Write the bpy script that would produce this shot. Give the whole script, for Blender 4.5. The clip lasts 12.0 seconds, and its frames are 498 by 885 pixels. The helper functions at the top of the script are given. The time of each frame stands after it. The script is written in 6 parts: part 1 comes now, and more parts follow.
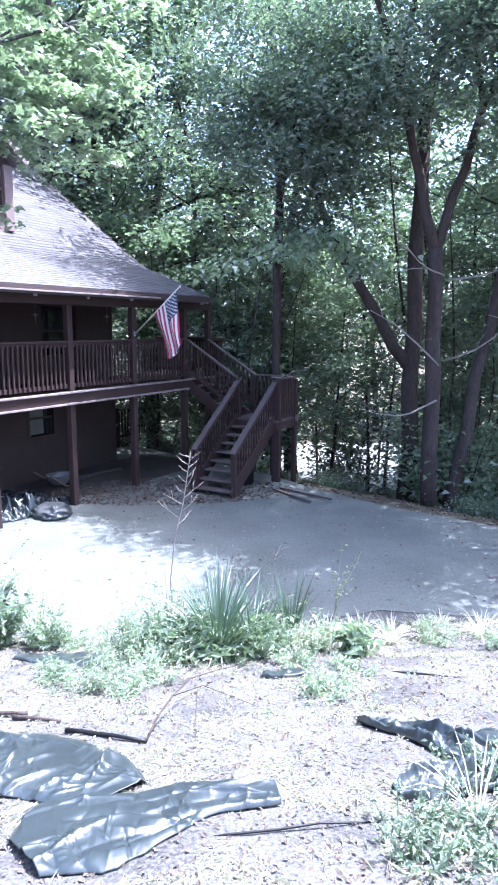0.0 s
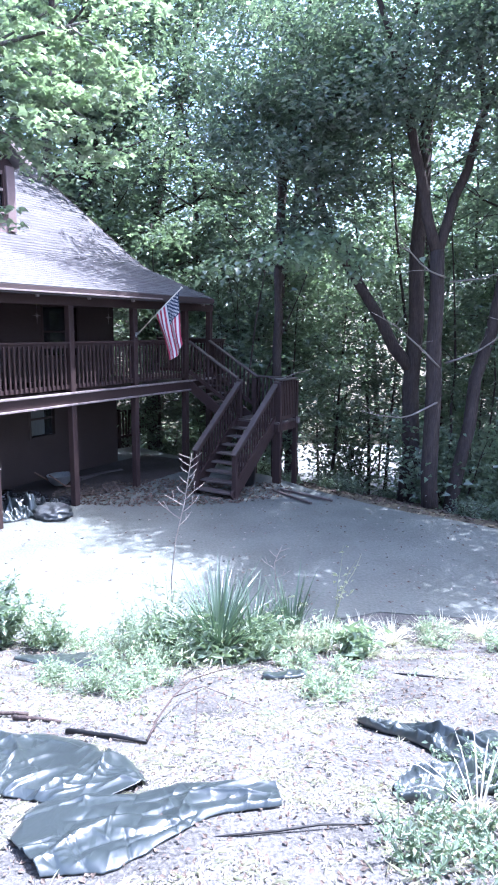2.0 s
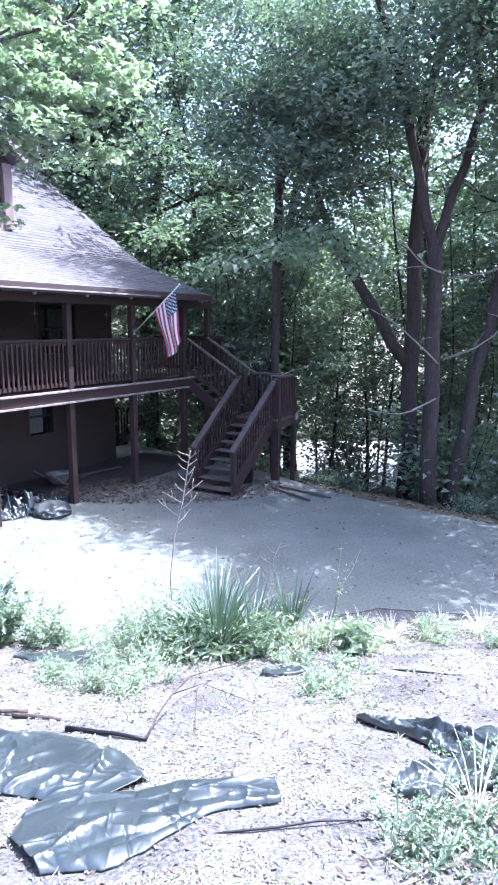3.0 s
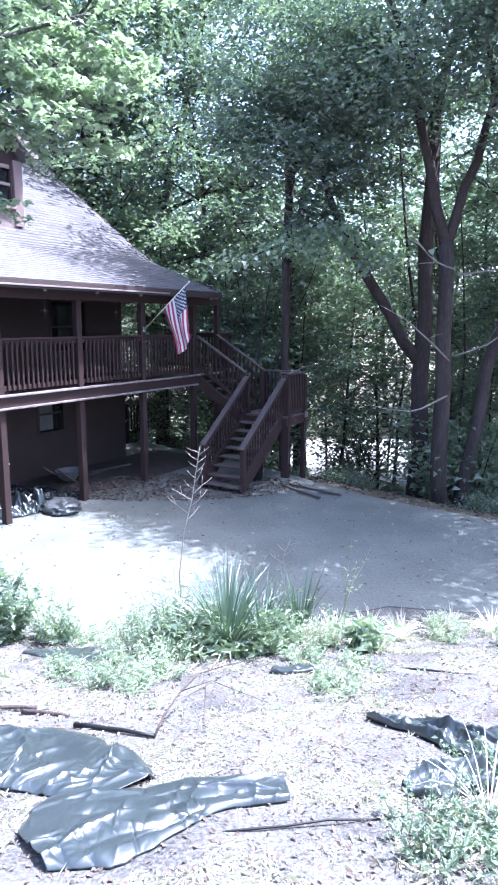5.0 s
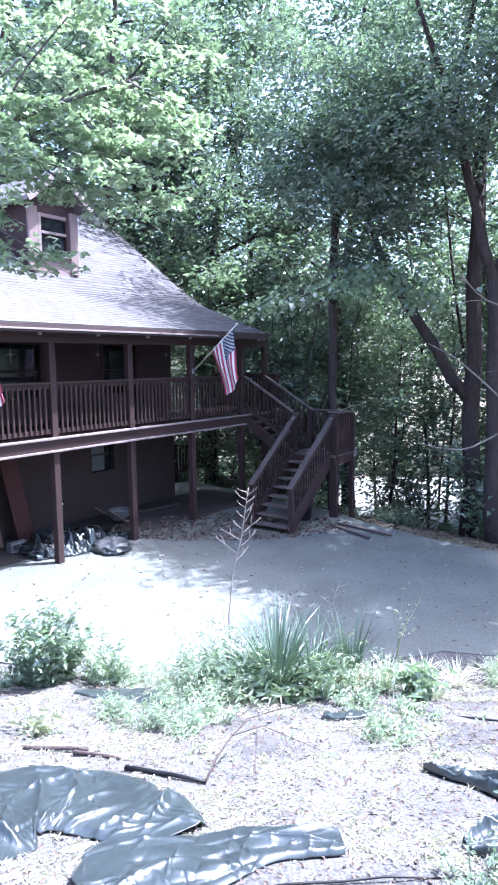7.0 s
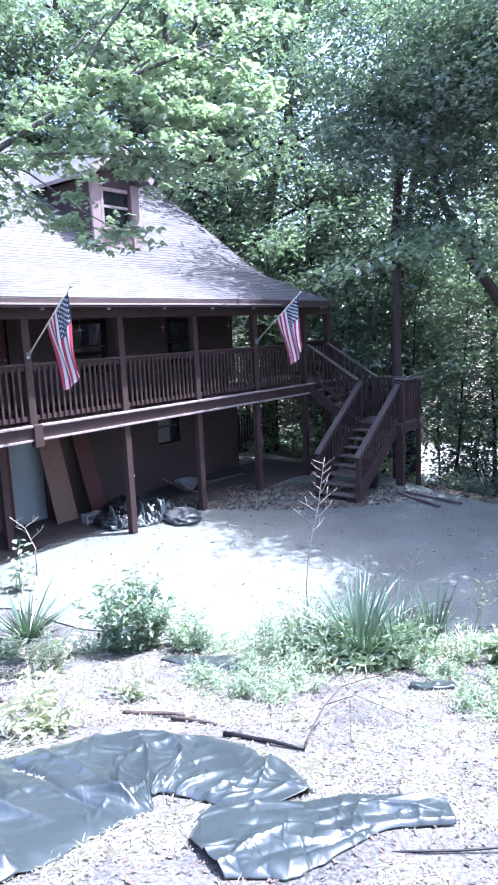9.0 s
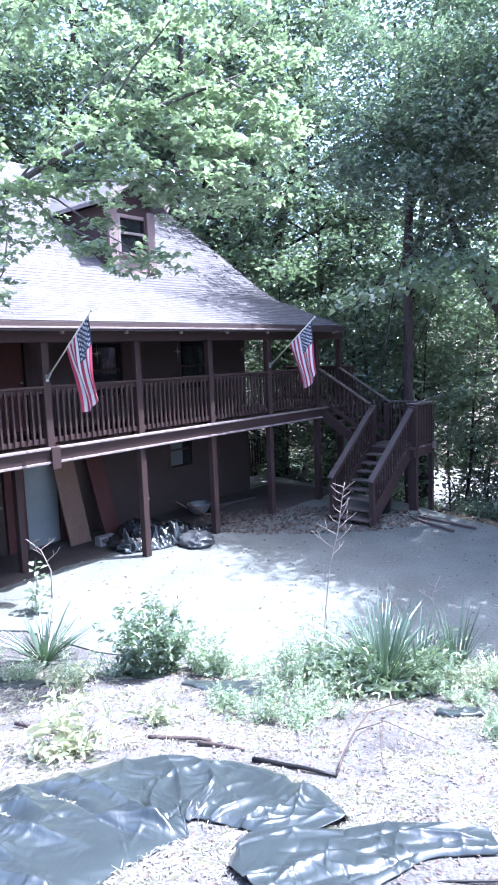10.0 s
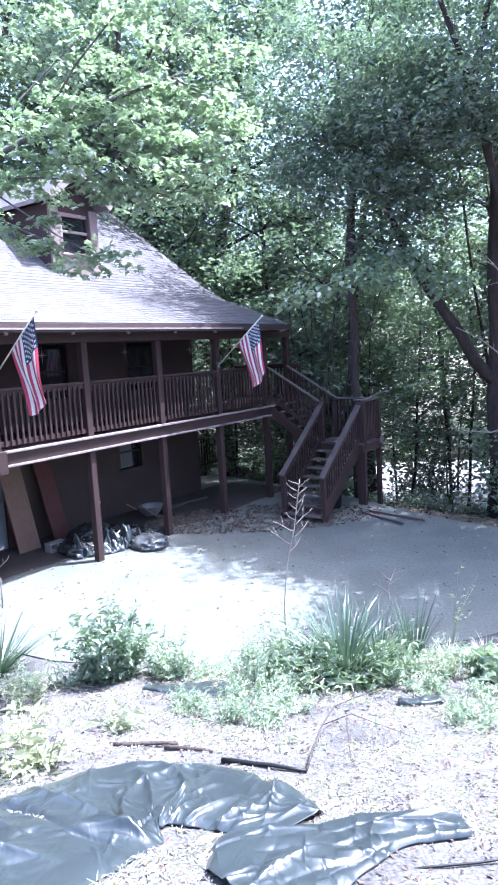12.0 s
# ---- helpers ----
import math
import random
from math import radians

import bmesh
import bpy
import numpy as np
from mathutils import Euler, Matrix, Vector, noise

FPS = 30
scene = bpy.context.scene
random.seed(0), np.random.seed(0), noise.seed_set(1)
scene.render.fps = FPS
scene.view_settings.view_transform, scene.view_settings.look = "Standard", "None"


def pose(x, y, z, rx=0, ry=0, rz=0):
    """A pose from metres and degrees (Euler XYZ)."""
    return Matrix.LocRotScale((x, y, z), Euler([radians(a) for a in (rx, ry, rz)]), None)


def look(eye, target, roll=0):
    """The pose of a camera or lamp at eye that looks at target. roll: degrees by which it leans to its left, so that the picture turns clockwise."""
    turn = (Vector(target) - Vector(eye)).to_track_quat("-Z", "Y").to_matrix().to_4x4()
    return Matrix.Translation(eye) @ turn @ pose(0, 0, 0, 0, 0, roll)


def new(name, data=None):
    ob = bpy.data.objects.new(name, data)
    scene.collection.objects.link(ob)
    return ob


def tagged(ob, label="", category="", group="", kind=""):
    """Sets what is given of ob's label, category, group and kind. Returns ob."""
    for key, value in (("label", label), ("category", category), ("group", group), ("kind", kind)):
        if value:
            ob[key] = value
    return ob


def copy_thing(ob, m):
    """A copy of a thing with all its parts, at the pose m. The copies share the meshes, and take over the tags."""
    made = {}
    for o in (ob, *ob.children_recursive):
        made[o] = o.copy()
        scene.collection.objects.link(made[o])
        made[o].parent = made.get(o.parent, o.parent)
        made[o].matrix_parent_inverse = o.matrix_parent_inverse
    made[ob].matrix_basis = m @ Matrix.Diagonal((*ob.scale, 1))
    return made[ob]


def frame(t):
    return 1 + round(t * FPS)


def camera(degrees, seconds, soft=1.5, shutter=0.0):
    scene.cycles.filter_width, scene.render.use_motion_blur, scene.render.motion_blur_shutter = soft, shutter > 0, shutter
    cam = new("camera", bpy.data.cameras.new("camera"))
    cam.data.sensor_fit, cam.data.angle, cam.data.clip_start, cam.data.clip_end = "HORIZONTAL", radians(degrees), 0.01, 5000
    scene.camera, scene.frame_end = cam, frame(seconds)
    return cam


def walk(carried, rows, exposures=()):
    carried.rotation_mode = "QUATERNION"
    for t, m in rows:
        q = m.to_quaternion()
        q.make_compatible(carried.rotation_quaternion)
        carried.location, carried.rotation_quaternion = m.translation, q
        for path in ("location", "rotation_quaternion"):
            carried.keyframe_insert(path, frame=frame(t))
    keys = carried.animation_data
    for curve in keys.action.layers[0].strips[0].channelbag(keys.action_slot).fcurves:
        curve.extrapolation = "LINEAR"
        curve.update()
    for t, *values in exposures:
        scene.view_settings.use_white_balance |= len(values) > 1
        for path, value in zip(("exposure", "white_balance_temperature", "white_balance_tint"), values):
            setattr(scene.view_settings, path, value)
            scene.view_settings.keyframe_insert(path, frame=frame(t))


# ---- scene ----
cam = camera(41.5, 12.0, soft=2.0)
PATH = [
    (0, (-1.759, 0.335, 3.872), (-1.54, 2.292, 3.521), 0.4),
    (0.5, (-1.769, 0.335, 3.867), (-1.552, 2.293, 3.52), 0.5),
    (1, (-1.758, 0.335, 3.873), (-1.542, 2.293, 3.524), 0.4),
    (1.5, (-1.761, 0.339, 3.867), (-1.54, 2.297, 3.521), 0.4),
    (2, (-1.766, 0.331, 3.872), (-1.549, 2.289, 3.525), 0.6),
    (2.5, (-1.758, 0.332, 3.87), (-1.54, 2.288, 3.519), 0.5),
    (3, (-1.763, 0.333, 3.873), (-1.542, 2.289, 3.517), 0.4),
    (4.8, (-1.74, 0.358, 3.852), (-1.533, 2.315, 3.496), 0.2),
    (5, (-1.754, 0.365, 3.851), (-1.563, 2.323, 3.489), 0.3),
    (5.5, (-1.751, 0.375, 3.849), (-1.571, 2.327, 3.453), 0.2),
    (6, (-1.762, 0.342, 3.855), (-1.582, 2.311, 3.56), 1.0),
    (6.5, (-1.739, 0.36, 3.851), (-1.62, 2.333, 3.542), -0.2),
    (6.7, (-1.751, 0.348, 3.859), (-1.668, 2.326, 3.571), -0.5),
    (8.3, (-1.924, 0.317, 3.91), (-1.96, 2.311, 3.753), -1.4),
    (8.5, (-1.953, 0.325, 3.913), (-2.061, 2.308, 3.675), -2.5),
    (8.9, (-2.021, 0.35, 3.927), (-2.255, 2.303, 3.566), -3.9),
    (9, (-2.06, 0.336, 3.932), (-2.174, 2.304, 3.594), -2.4),
    (9.5, (-2.198, 0.266, 3.984), (-2.389, 2.234, 3.678), -2.4),
    (10, (-2.265, 0.298, 3.929), (-2.39, 2.277, 3.664), -2.1),
    (10.5, (-2.328, 0.341, 3.917), (-2.38, 2.32, 3.631), -2.3),
    (11, (-2.383, 0.334, 3.918), (-2.367, 2.314, 3.637), -2.5),
    (11.5, (-2.402, 0.307, 3.935), (-2.353, 2.293, 3.698), -2.6),
    (12, (-2.377, 0.315, 3.929), (-2.338, 2.296, 3.655), -3.0),
]
walk(cam, [(t, look(e, g, r)) for t, e, g, r in PATH], exposures=[(0.0, 2.45, 5170, 17)])

# ---- world and sun ----
SUN_TO = Vector((0.454, 0.072, 1.0)).normalized()
world = bpy.data.worlds.new("world")
scene.world = world
world.use_nodes = True
wn = world.node_tree
sky = wn.nodes.new("ShaderNodeTexSky")
sky.sky_type = "NISHITA"
sky.sun_disc = False
sky.dust_density = 5.0
sky.sun_elevation = math.asin(SUN_TO.z)
sky.sun_rotation = math.atan2(SUN_TO.x, SUN_TO.y)
wn.links.new(sky.outputs[0], wn.nodes["Background"].inputs[0])
wn.nodes["Background"].inputs[1].default_value = 0.15
sun_data = bpy.data.lights.new("sun", "SUN")
sun_data.energy, sun_data.angle, sun_data.color = 4.0, radians(0.55), (1.0, 0.96, 0.9)
sun = new("sun", sun_data)
sun.matrix_basis = look(SUN_TO * 60, (0, 0, 0))


# ---- materials ----
def material(name, base, vary=(), rough=0.8, scale=4.0, fine=60.0, bump=0.3, contrast=0.5, island=0.0, metal=0.0, spec=0.3, stretch=(1, 1, 1)):
    """A surface with coarse stains and fine grain between base and vary, and relief."""
    m = bpy.data.materials.new(name)
    m.use_nodes = True
    nt = m.node_tree
    b = nt.nodes["Principled BSDF"]
    b.inputs["Roughness"].default_value, b.inputs["Metallic"].default_value = rough, metal
    b.inputs["Specular IOR Level"].default_value = spec
    co = nt.nodes.new("ShaderNodeTexCoord")
    mp = nt.nodes.new("ShaderNodeMapping")
    mp.inputs["Scale"].default_value = stretch
    nt.links.new(co.outputs["Object"], mp.inputs[0])
    n1, n2 = nt.nodes.new("ShaderNodeTexNoise"), nt.nodes.new("ShaderNodeTexNoise")
    n1.inputs["Scale"].default_value, n2.inputs["Scale"].default_value = scale, fine
    n1.inputs["Detail"].default_value, n2.inputs["Detail"].default_value = 5, 4
    for n in (n1, n2):
        nt.links.new(mp.outputs[0], n.inputs["Vector"])
    add = nt.nodes.new("ShaderNodeMath")
    add.operation = "ADD"
    nt.links.new(n1.outputs[0], add.inputs[0])
    nt.links.new(n2.outputs[0], add.inputs[1])
    last = add
    if island:
        geo = nt.nodes.new("ShaderNodeNewGeometry")
        oi = nt.nodes.new("ShaderNodeObjectInfo")
        s1, s2 = nt.nodes.new("ShaderNodeMath"), nt.nodes.new("ShaderNodeMath")
        s1.operation, s2.operation = "ADD", "MULTIPLY_ADD"
        nt.links.new(geo.outputs["Random Per Island"], s1.inputs[0])
        nt.links.new(oi.outputs["Random"], s1.inputs[1])
        nt.links.new(s1.outputs[0], s2.inputs[0])
        s2.inputs[1].default_value = island
        nt.links.new(add.outputs[0], s2.inputs[2])
        last = s2
    ramp = nt.nodes.new("ShaderNodeValToRGB")
    mid = 1.0 + island
    half = nt.nodes.new("ShaderNodeMath")
    half.operation = "MULTIPLY"
    half.inputs[1].default_value = 0.5 / mid
    nt.links.new(last.outputs[0], half.inputs[0])
    nt.links.new(half.outputs[0], ramp.inputs[0])
    vary = vary or tuple(c * 0.6 for c in base)
    ramp.color_ramp.elements[0].position, ramp.color_ramp.elements[1].position = 0.5 - 0.3 * (1 - contrast), 0.5 + 0.3 * (1 - contrast)
    ramp.color_ramp.elements[0].color, ramp.color_ramp.elements[1].color = (*vary, 1), (*base, 1)
    nt.links.new(ramp.outputs[0], b.inputs["Base Color"])
    if bump:
        bp = nt.nodes.new("ShaderNodeBump")
        bp.inputs["Strength"].default_value, bp.inputs["Distance"].default_value = bump, 0.02
        nt.links.new(add.outputs[0], bp.inputs["Height"])
        nt.links.new(bp.outputs[0], b.inputs["Normal"])
    return m


def leaf_material(name, dark, light, gloss=0.06, through_part=0.4):
    """Leaves: diffuse, with light shining through them, each of its own green."""
    m = bpy.data.materials.new(name)
    m.use_nodes = True
    nt = m.node_tree
    out = nt.nodes["Material Output"]
    nt.nodes.remove(nt.nodes["Principled BSDF"])
    geo, oi = nt.nodes.new("ShaderNodeNewGeometry"), nt.nodes.new("ShaderNodeObjectInfo")
    mix = nt.nodes.new("ShaderNodeMath")
    mix.operation = "MULTIPLY_ADD"
    nt.links.new(oi.outputs["Random"], mix.inputs[0])
    mix.inputs[1].default_value = 0.3
    nt.links.new(geo.outputs["Random Per Island"], mix.inputs[2])
    ramp = nt.nodes.new("ShaderNodeValToRGB")
    ramp.color_ramp.elements[0].color, ramp.color_ramp.elements[1].color = (*dark, 1), (*light, 1)
    nt.links.new(mix.outputs[0], ramp.inputs[0])
    d, tr, gl = nt.nodes.new("ShaderNodeBsdfDiffuse"), nt.nodes.new("ShaderNodeBsdfTranslucent"), nt.nodes.new("ShaderNodeBsdfGlossy")
    gl.inputs["Roughness"].default_value = 0.35
    yel = nt.nodes.new("ShaderNodeMix")
    yel.data_type = "RGBA"
    yel.blend_type = "MULTIPLY"
    yel.inputs[0].default_value = 1.0
    yel.inputs[7].default_value = (1.3, 1.45, 0.95, 1)
    nt.links.new(ramp.outputs[0], yel.inputs[6])
    nt.links.new(ramp.outputs[0], d.inputs[0])
    nt.links.new(yel.outputs[2], tr.inputs[0])
    m1, m2 = nt.nodes.new("ShaderNodeMixShader"), nt.nodes.new("ShaderNodeMixShader")
    m1.inputs[0].default_value, m2.inputs[0].default_value = through_part, gloss
    nt.links.new(d.outputs[0], m1.inputs[1])
    nt.links.new(tr.outputs[0], m1.inputs[2])
    nt.links.new(m1.outputs[0], m2.inputs[1])
    nt.links.new(gl.outputs[0], m2.inputs[2])
    nt.links.new(m2.outputs[0], out.inputs[0])
    return m


def plain(name, base, rough=0.6, metal=0.0, spec=0.4):
    m = bpy.data.materials.new(name)
    m.use_nodes = True
    b = m.node_tree.nodes["Principled BSDF"]
    b.inputs["Base Color"].default_value = (*base, 1)
    b.inputs["Roughness"].default_value, b.inputs["Metallic"].default_value = rough, metal
    b.inputs["Specular IOR Level"].default_value = spec
    return m


STAIN = material("stained_wood", (0.050, 0.029, 0.028), (0.034, 0.020, 0.0195), 0.65, 2.5, 45, 0.25, 0.3, island=0.4, stretch=(1, 1, 0.25))
RAILTOP = material("weathered_wood", (0.125, 0.10, 0.095), (0.065, 0.050, 0.048), 0.7, 3, 50, 0.3, 0.3, island=0.3)
# Paler than the deck timber: sunlight on its edges put into the colour
SUNLIT_EDGE = material("sunlit_edge", (0.32, 0.265, 0.26), (0.13, 0.10, 0.10), 0.75, 6, 40, 0.3, 0.5)
TRIM = material("pale_trim", (0.29, 0.245, 0.235), (0.17, 0.135, 0.13), 0.7, 3, 40, 0.2, 0.3)
SIDING = material("dark_siding", (0.072, 0.050, 0.050), (0.048, 0.034, 0.034), 0.75, 2, 30, 0.3, 0.3, island=0.5, stretch=(0.3, 1, 1))
BLOCKWALL = material("basement_wall", (0.066, 0.047, 0.042), (0.043, 0.031, 0.028), 0.85, 2, 40, 0.4, 0.3, island=0.3)
SHINGLE = material("asphalt_shingle", (0.138, 0.130, 0.136), (0.074, 0.069, 0.073), 0.9, 1.2, 90, 0.5, 0.35, island=0.6)
CONCRETE = material("concrete", (0.166, 0.175, 0.162), (0.086, 0.092, 0.084), 0.9, 0.8, 24, 0.5, 0.35)
EARTH = material("shaded_earth", (0.085, 0.070, 0.064), (0.045, 0.037, 0.034), 0.95, 2, 30, 0.7, 0.3)
SOIL = material("bank_soil", (0.165, 0.158, 0.152), (0.040, 0.038, 0.038), 0.95, 1.4, 42, 1.0, 0.5)
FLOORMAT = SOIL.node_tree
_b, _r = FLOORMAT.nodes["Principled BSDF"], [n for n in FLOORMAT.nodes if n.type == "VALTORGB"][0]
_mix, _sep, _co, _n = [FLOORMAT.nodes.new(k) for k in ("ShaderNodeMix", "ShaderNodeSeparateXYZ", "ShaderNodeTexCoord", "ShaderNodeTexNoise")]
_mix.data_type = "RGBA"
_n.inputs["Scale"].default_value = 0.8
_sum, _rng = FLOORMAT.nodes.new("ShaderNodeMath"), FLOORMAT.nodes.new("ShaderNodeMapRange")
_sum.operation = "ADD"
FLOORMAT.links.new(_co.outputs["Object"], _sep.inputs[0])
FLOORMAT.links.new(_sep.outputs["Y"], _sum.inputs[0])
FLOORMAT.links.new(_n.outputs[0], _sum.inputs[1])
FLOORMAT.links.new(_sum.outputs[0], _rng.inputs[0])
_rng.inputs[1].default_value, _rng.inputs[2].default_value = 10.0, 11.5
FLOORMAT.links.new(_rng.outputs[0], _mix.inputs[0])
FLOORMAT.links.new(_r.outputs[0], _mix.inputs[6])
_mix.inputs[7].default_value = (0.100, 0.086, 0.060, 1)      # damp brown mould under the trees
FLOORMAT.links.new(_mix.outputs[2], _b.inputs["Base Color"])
LITTER = material("dry_leaf_litter", (0.48, 0.455, 0.43), (0.13, 0.115, 0.105), 0.9, 3, 40, 0.2, 0.2, island=1.6)
DARKLITTER = material("brown_leaf", (0.185, 0.14, 0.112), (0.065, 0.05, 0.043), 0.9, 3, 40, 0.2, 0.2, island=1.0)
BARK = material("bark", (0.086, 0.064, 0.060), (0.034, 0.026, 0.024), 0.9, 5, 35, 1.0, 0.4, stretch=(1, 1, 0.2))
PALEBARK = material("pale_bark", (0.17, 0.152, 0.145), (0.045, 0.040, 0.038), 0.92, 9, 45, 1.0, 0.55, stretch=(1, 1, 0.12))
DEADWOOD = material("bleached_twig", (0.36, 0.315, 0.285), (0.19, 0.16, 0.145), 0.85, 8, 60, 0.4, 0.3)
POLY = material("black_polythene", (0.036, 0.045, 0.048), (0.020, 0.026, 0.028), 0.30, 2, 25, 0.05, 0.2, spec=0.8)
_pn = POLY.node_tree
_cn, _ab, _sb, _bp2 = [_pn.nodes.new(k) for k in ("ShaderNodeTexNoise", "ShaderNodeMath", "ShaderNodeMath", "ShaderNodeBump")]
_cn.inputs["Scale"].default_value, _cn.inputs["Detail"].default_value, _cn.inputs["Distortion"].default_value = 3.4, 2.5, 1.4
_sb.operation, _ab.operation = "SUBTRACT", "ABSOLUTE"
_sb.inputs[1].default_value = 0.5
_map = [n for n in _pn.nodes if n.type == "MAPPING"][0]
_map.inputs["Scale"].default_value = (1.5, 0.6, 1.0)
_pn.links.new(_map.outputs[0], _cn.inputs["Vector"])
_pn.links.new(_cn.outputs[0], _sb.inputs[0])
_pn.links.new(_sb.outputs[0], _ab.inputs[0])
_pn.links.new(_ab.outputs[0], _bp2.inputs["Height"])
_bp2.inputs["Strength"].default_value, _bp2.inputs["Distance"].default_value, _bp2.invert = 0.32, 0.04, True
_pn.links.new(_bp2.outputs[0], _pn.nodes["Principled BSDF"].inputs["Normal"])
BAGPOLY = material("black_bag", (0.03, 0.033, 0.037), (0.015, 0.017, 0.02), 0.27, 4, 30, 0.3, 0.2, spec=0.6)
METAL = material("galvanised_metal", (0.42, 0.44, 0.45), (0.24, 0.25, 0.26), 0.45, 5, 50, 0.1, 0.3, metal=0.7)
ALU = plain("pale_pole", (0.62, 0.58, 0.5), 0.35, 0.3)
PINKTRIM = material("faded_pink_paint", (0.27, 0.20, 0.195), (0.18, 0.13, 0.125), 0.7, 4, 40, 0.2, 0.3)
GREYDOOR = material("grey_door_paint", (0.24, 0.26, 0.27), (0.18, 0.20, 0.21), 0.55, 2, 40, 0.1, 0.3)
TANBOARD = material("tan_board", (0.20, 0.125, 0.095), (0.13, 0.08, 0.06), 0.75, 2, 30, 0.3, 0.3, stretch=(1, 1, 0.2))
REDBOARD = material("red_board", (0.09, 0.034, 0.03), (0.055, 0.022, 0.02), 0.75, 2, 30, 0.3, 0.3, stretch=(1, 1, 0.2))
CINDER = material("cinder_block", (0.26, 0.25, 0.25), (0.16, 0.155, 0.155), 0.95, 6, 60, 0.8, 0.2)
DARK = material("near_black", (0.010, 0.010, 0.011), (0.006, 0.006, 0.007), 0.5, 5, 50, 0.1, 0.3)
GLASS = plain("window_glass", (0.02, 0.022, 0.025), 0.05, 0.0, 0.9)
CURTAIN = material("pale_curtain", (0.16, 0.165, 0.16), (0.11, 0.115, 0.11), 0.9, 4, 40, 0.2, 0.3, stretch=(4, 4, 0.3))
FLAGRED = material("flag_red", (0.36, 0.045, 0.085), (0.27, 0.034, 0.06), 0.8, 6, 200, 0.1, 0.3)
FLAGWHITE = material("flag_white", (0.62, 0.60, 0.60), (0.5, 0.48, 0.48), 0.8, 6, 200, 0.1, 0.3)
FLAGBLUE = material("flag_blue", (0.028, 0.042, 0.085), (0.02, 0.03, 0.06), 0.8, 6, 200, 0.1, 0.3)
ROADMAT = material("pale_gravel", (0.36, 0.35, 0.35), (0.12, 0.12, 0.115), 0.95, 0.7, 6, 0.3, 0.4)
LEAF_WOOD = leaf_material("woodland_leaves", (0.075, 0.110, 0.084), (0.195, 0.245, 0.180), 0.12, 0.45)
# Woodland green made paler, standing for sunlight between the trunks
LEAF_UNDER_LIT = leaf_material("lit_understorey_leaves", (0.100, 0.140, 0.104), (0.220, 0.275, 0.200), 0.10, 0.5)
LEAF_DEEP = leaf_material("deep_woodland_leaves", (0.060, 0.092, 0.072), (0.155, 0.200, 0.152), 0.12, 0.45)
LEAF_MAPLE = leaf_material("maple_leaves", (0.135, 0.180, 0.125), (0.250, 0.305, 0.215), 0.12, 0.52)
LEAF_WEED = leaf_material("weed_leaves", (0.170, 0.212, 0.160), (0.360, 0.420, 0.320), 0.08, 0.4)
LEAF_YELLOW = leaf_material("yellowing_leaves", (0.215, 0.245, 0.165), (0.42, 0.42, 0.31), 0.06, 0.4)
LEAF_YUCCA = leaf_material("yucca_blades", (0.046, 0.084, 0.056), (0.128, 0.178, 0.122), 0.09, 0.2)
DRYGRASS = leaf_material("dry_grass", (0.40, 0.375, 0.32), (0.62, 0.59, 0.52), 0.04, 0.3)


# ---- building helpers ----
BASE = {}
H = pose(-2.75, 16.0, 0, 0, 0, 52.89)        # the house: x along the deck's edge, y into the house


def thing(name, base, label, category, group="", kind="", frame_of=H):
    ob = new(name)
    ob.empty_display_size = 0.2
    ob.matrix_basis = frame_of @ Matrix.Translation(base)
    BASE[ob] = Vector(base)
    return tagged(ob, label, category, group, kind)


def part(name, bm, mat, parent, label="", smooth=False):
    """One mesh object under a thing or a part; the mesh is given in the coordinates of the thing's frame."""
    off = BASE[parent]
    me = bpy.data.meshes.new(name)
    bmesh.ops.translate(bm, verts=bm.verts, vec=-off)
    bmesh.ops.recalc_face_normals(bm, faces=bm.faces)
    bm.to_mesh(me)
    bm.free()
    for mt in (mat if isinstance(mat, (list, tuple)) else [mat]):
        me.materials.append(mt)
    if smooth:
        me.shade_smooth()
    ob = new(name, me)
    ob.parent = parent
    BASE[ob] = off
    return tagged(ob, label)


def mesh_of(name, bm, mat, smooth=False):
    me = bpy.data.meshes.new(name)
    bmesh.ops.recalc_face_normals(bm, faces=bm.faces)
    bm.to_mesh(me)
    bm.free()
    me.materials.append(mat)
    if smooth:
        me.shade_smooth()
    return me


def piece(name, me, parent, m):
    """One of many alike pieces on shared mesh data; m in the coordinates of the thing's frame."""
    ob = new(name, me)
    ob.parent = parent
    ob.matrix_basis = Matrix.Translation(-BASE[parent]) @ m
    BASE[ob] = BASE[parent]
    return ob


def single(name, bm, mat, label, category, kind="", group="", smooth=False, m=None):
    """A thing that is one mesh."""
    ob = new(name, mesh_of(name, bm, mat, smooth))
    if m is not None:
        ob.matrix_basis = m
    return tagged(ob, label, category, group, kind)


def box(bm, a, b, bev=0.0):
    """A box between two opposite corners."""
    lo, hi = [min(p, q) for p, q in zip(a, b)], [max(p, q) for p, q in zip(a, b)]
    c = [(p + q) / 2 for p, q in zip(lo, hi)]
    got = bmesh.ops.create_cube(bm, size=1, matrix=Matrix.Translation(c) @ Matrix.Diagonal((hi[0] - lo[0], hi[1] - lo[1], hi[2] - lo[2], 1)))
    if bev:
        es = list({e for vv in got["verts"] for e in vv.link_edges})
        bmesh.ops.bevel(bm, geom=es, offset=bev, segments=1, affect="EDGES")
    return bm


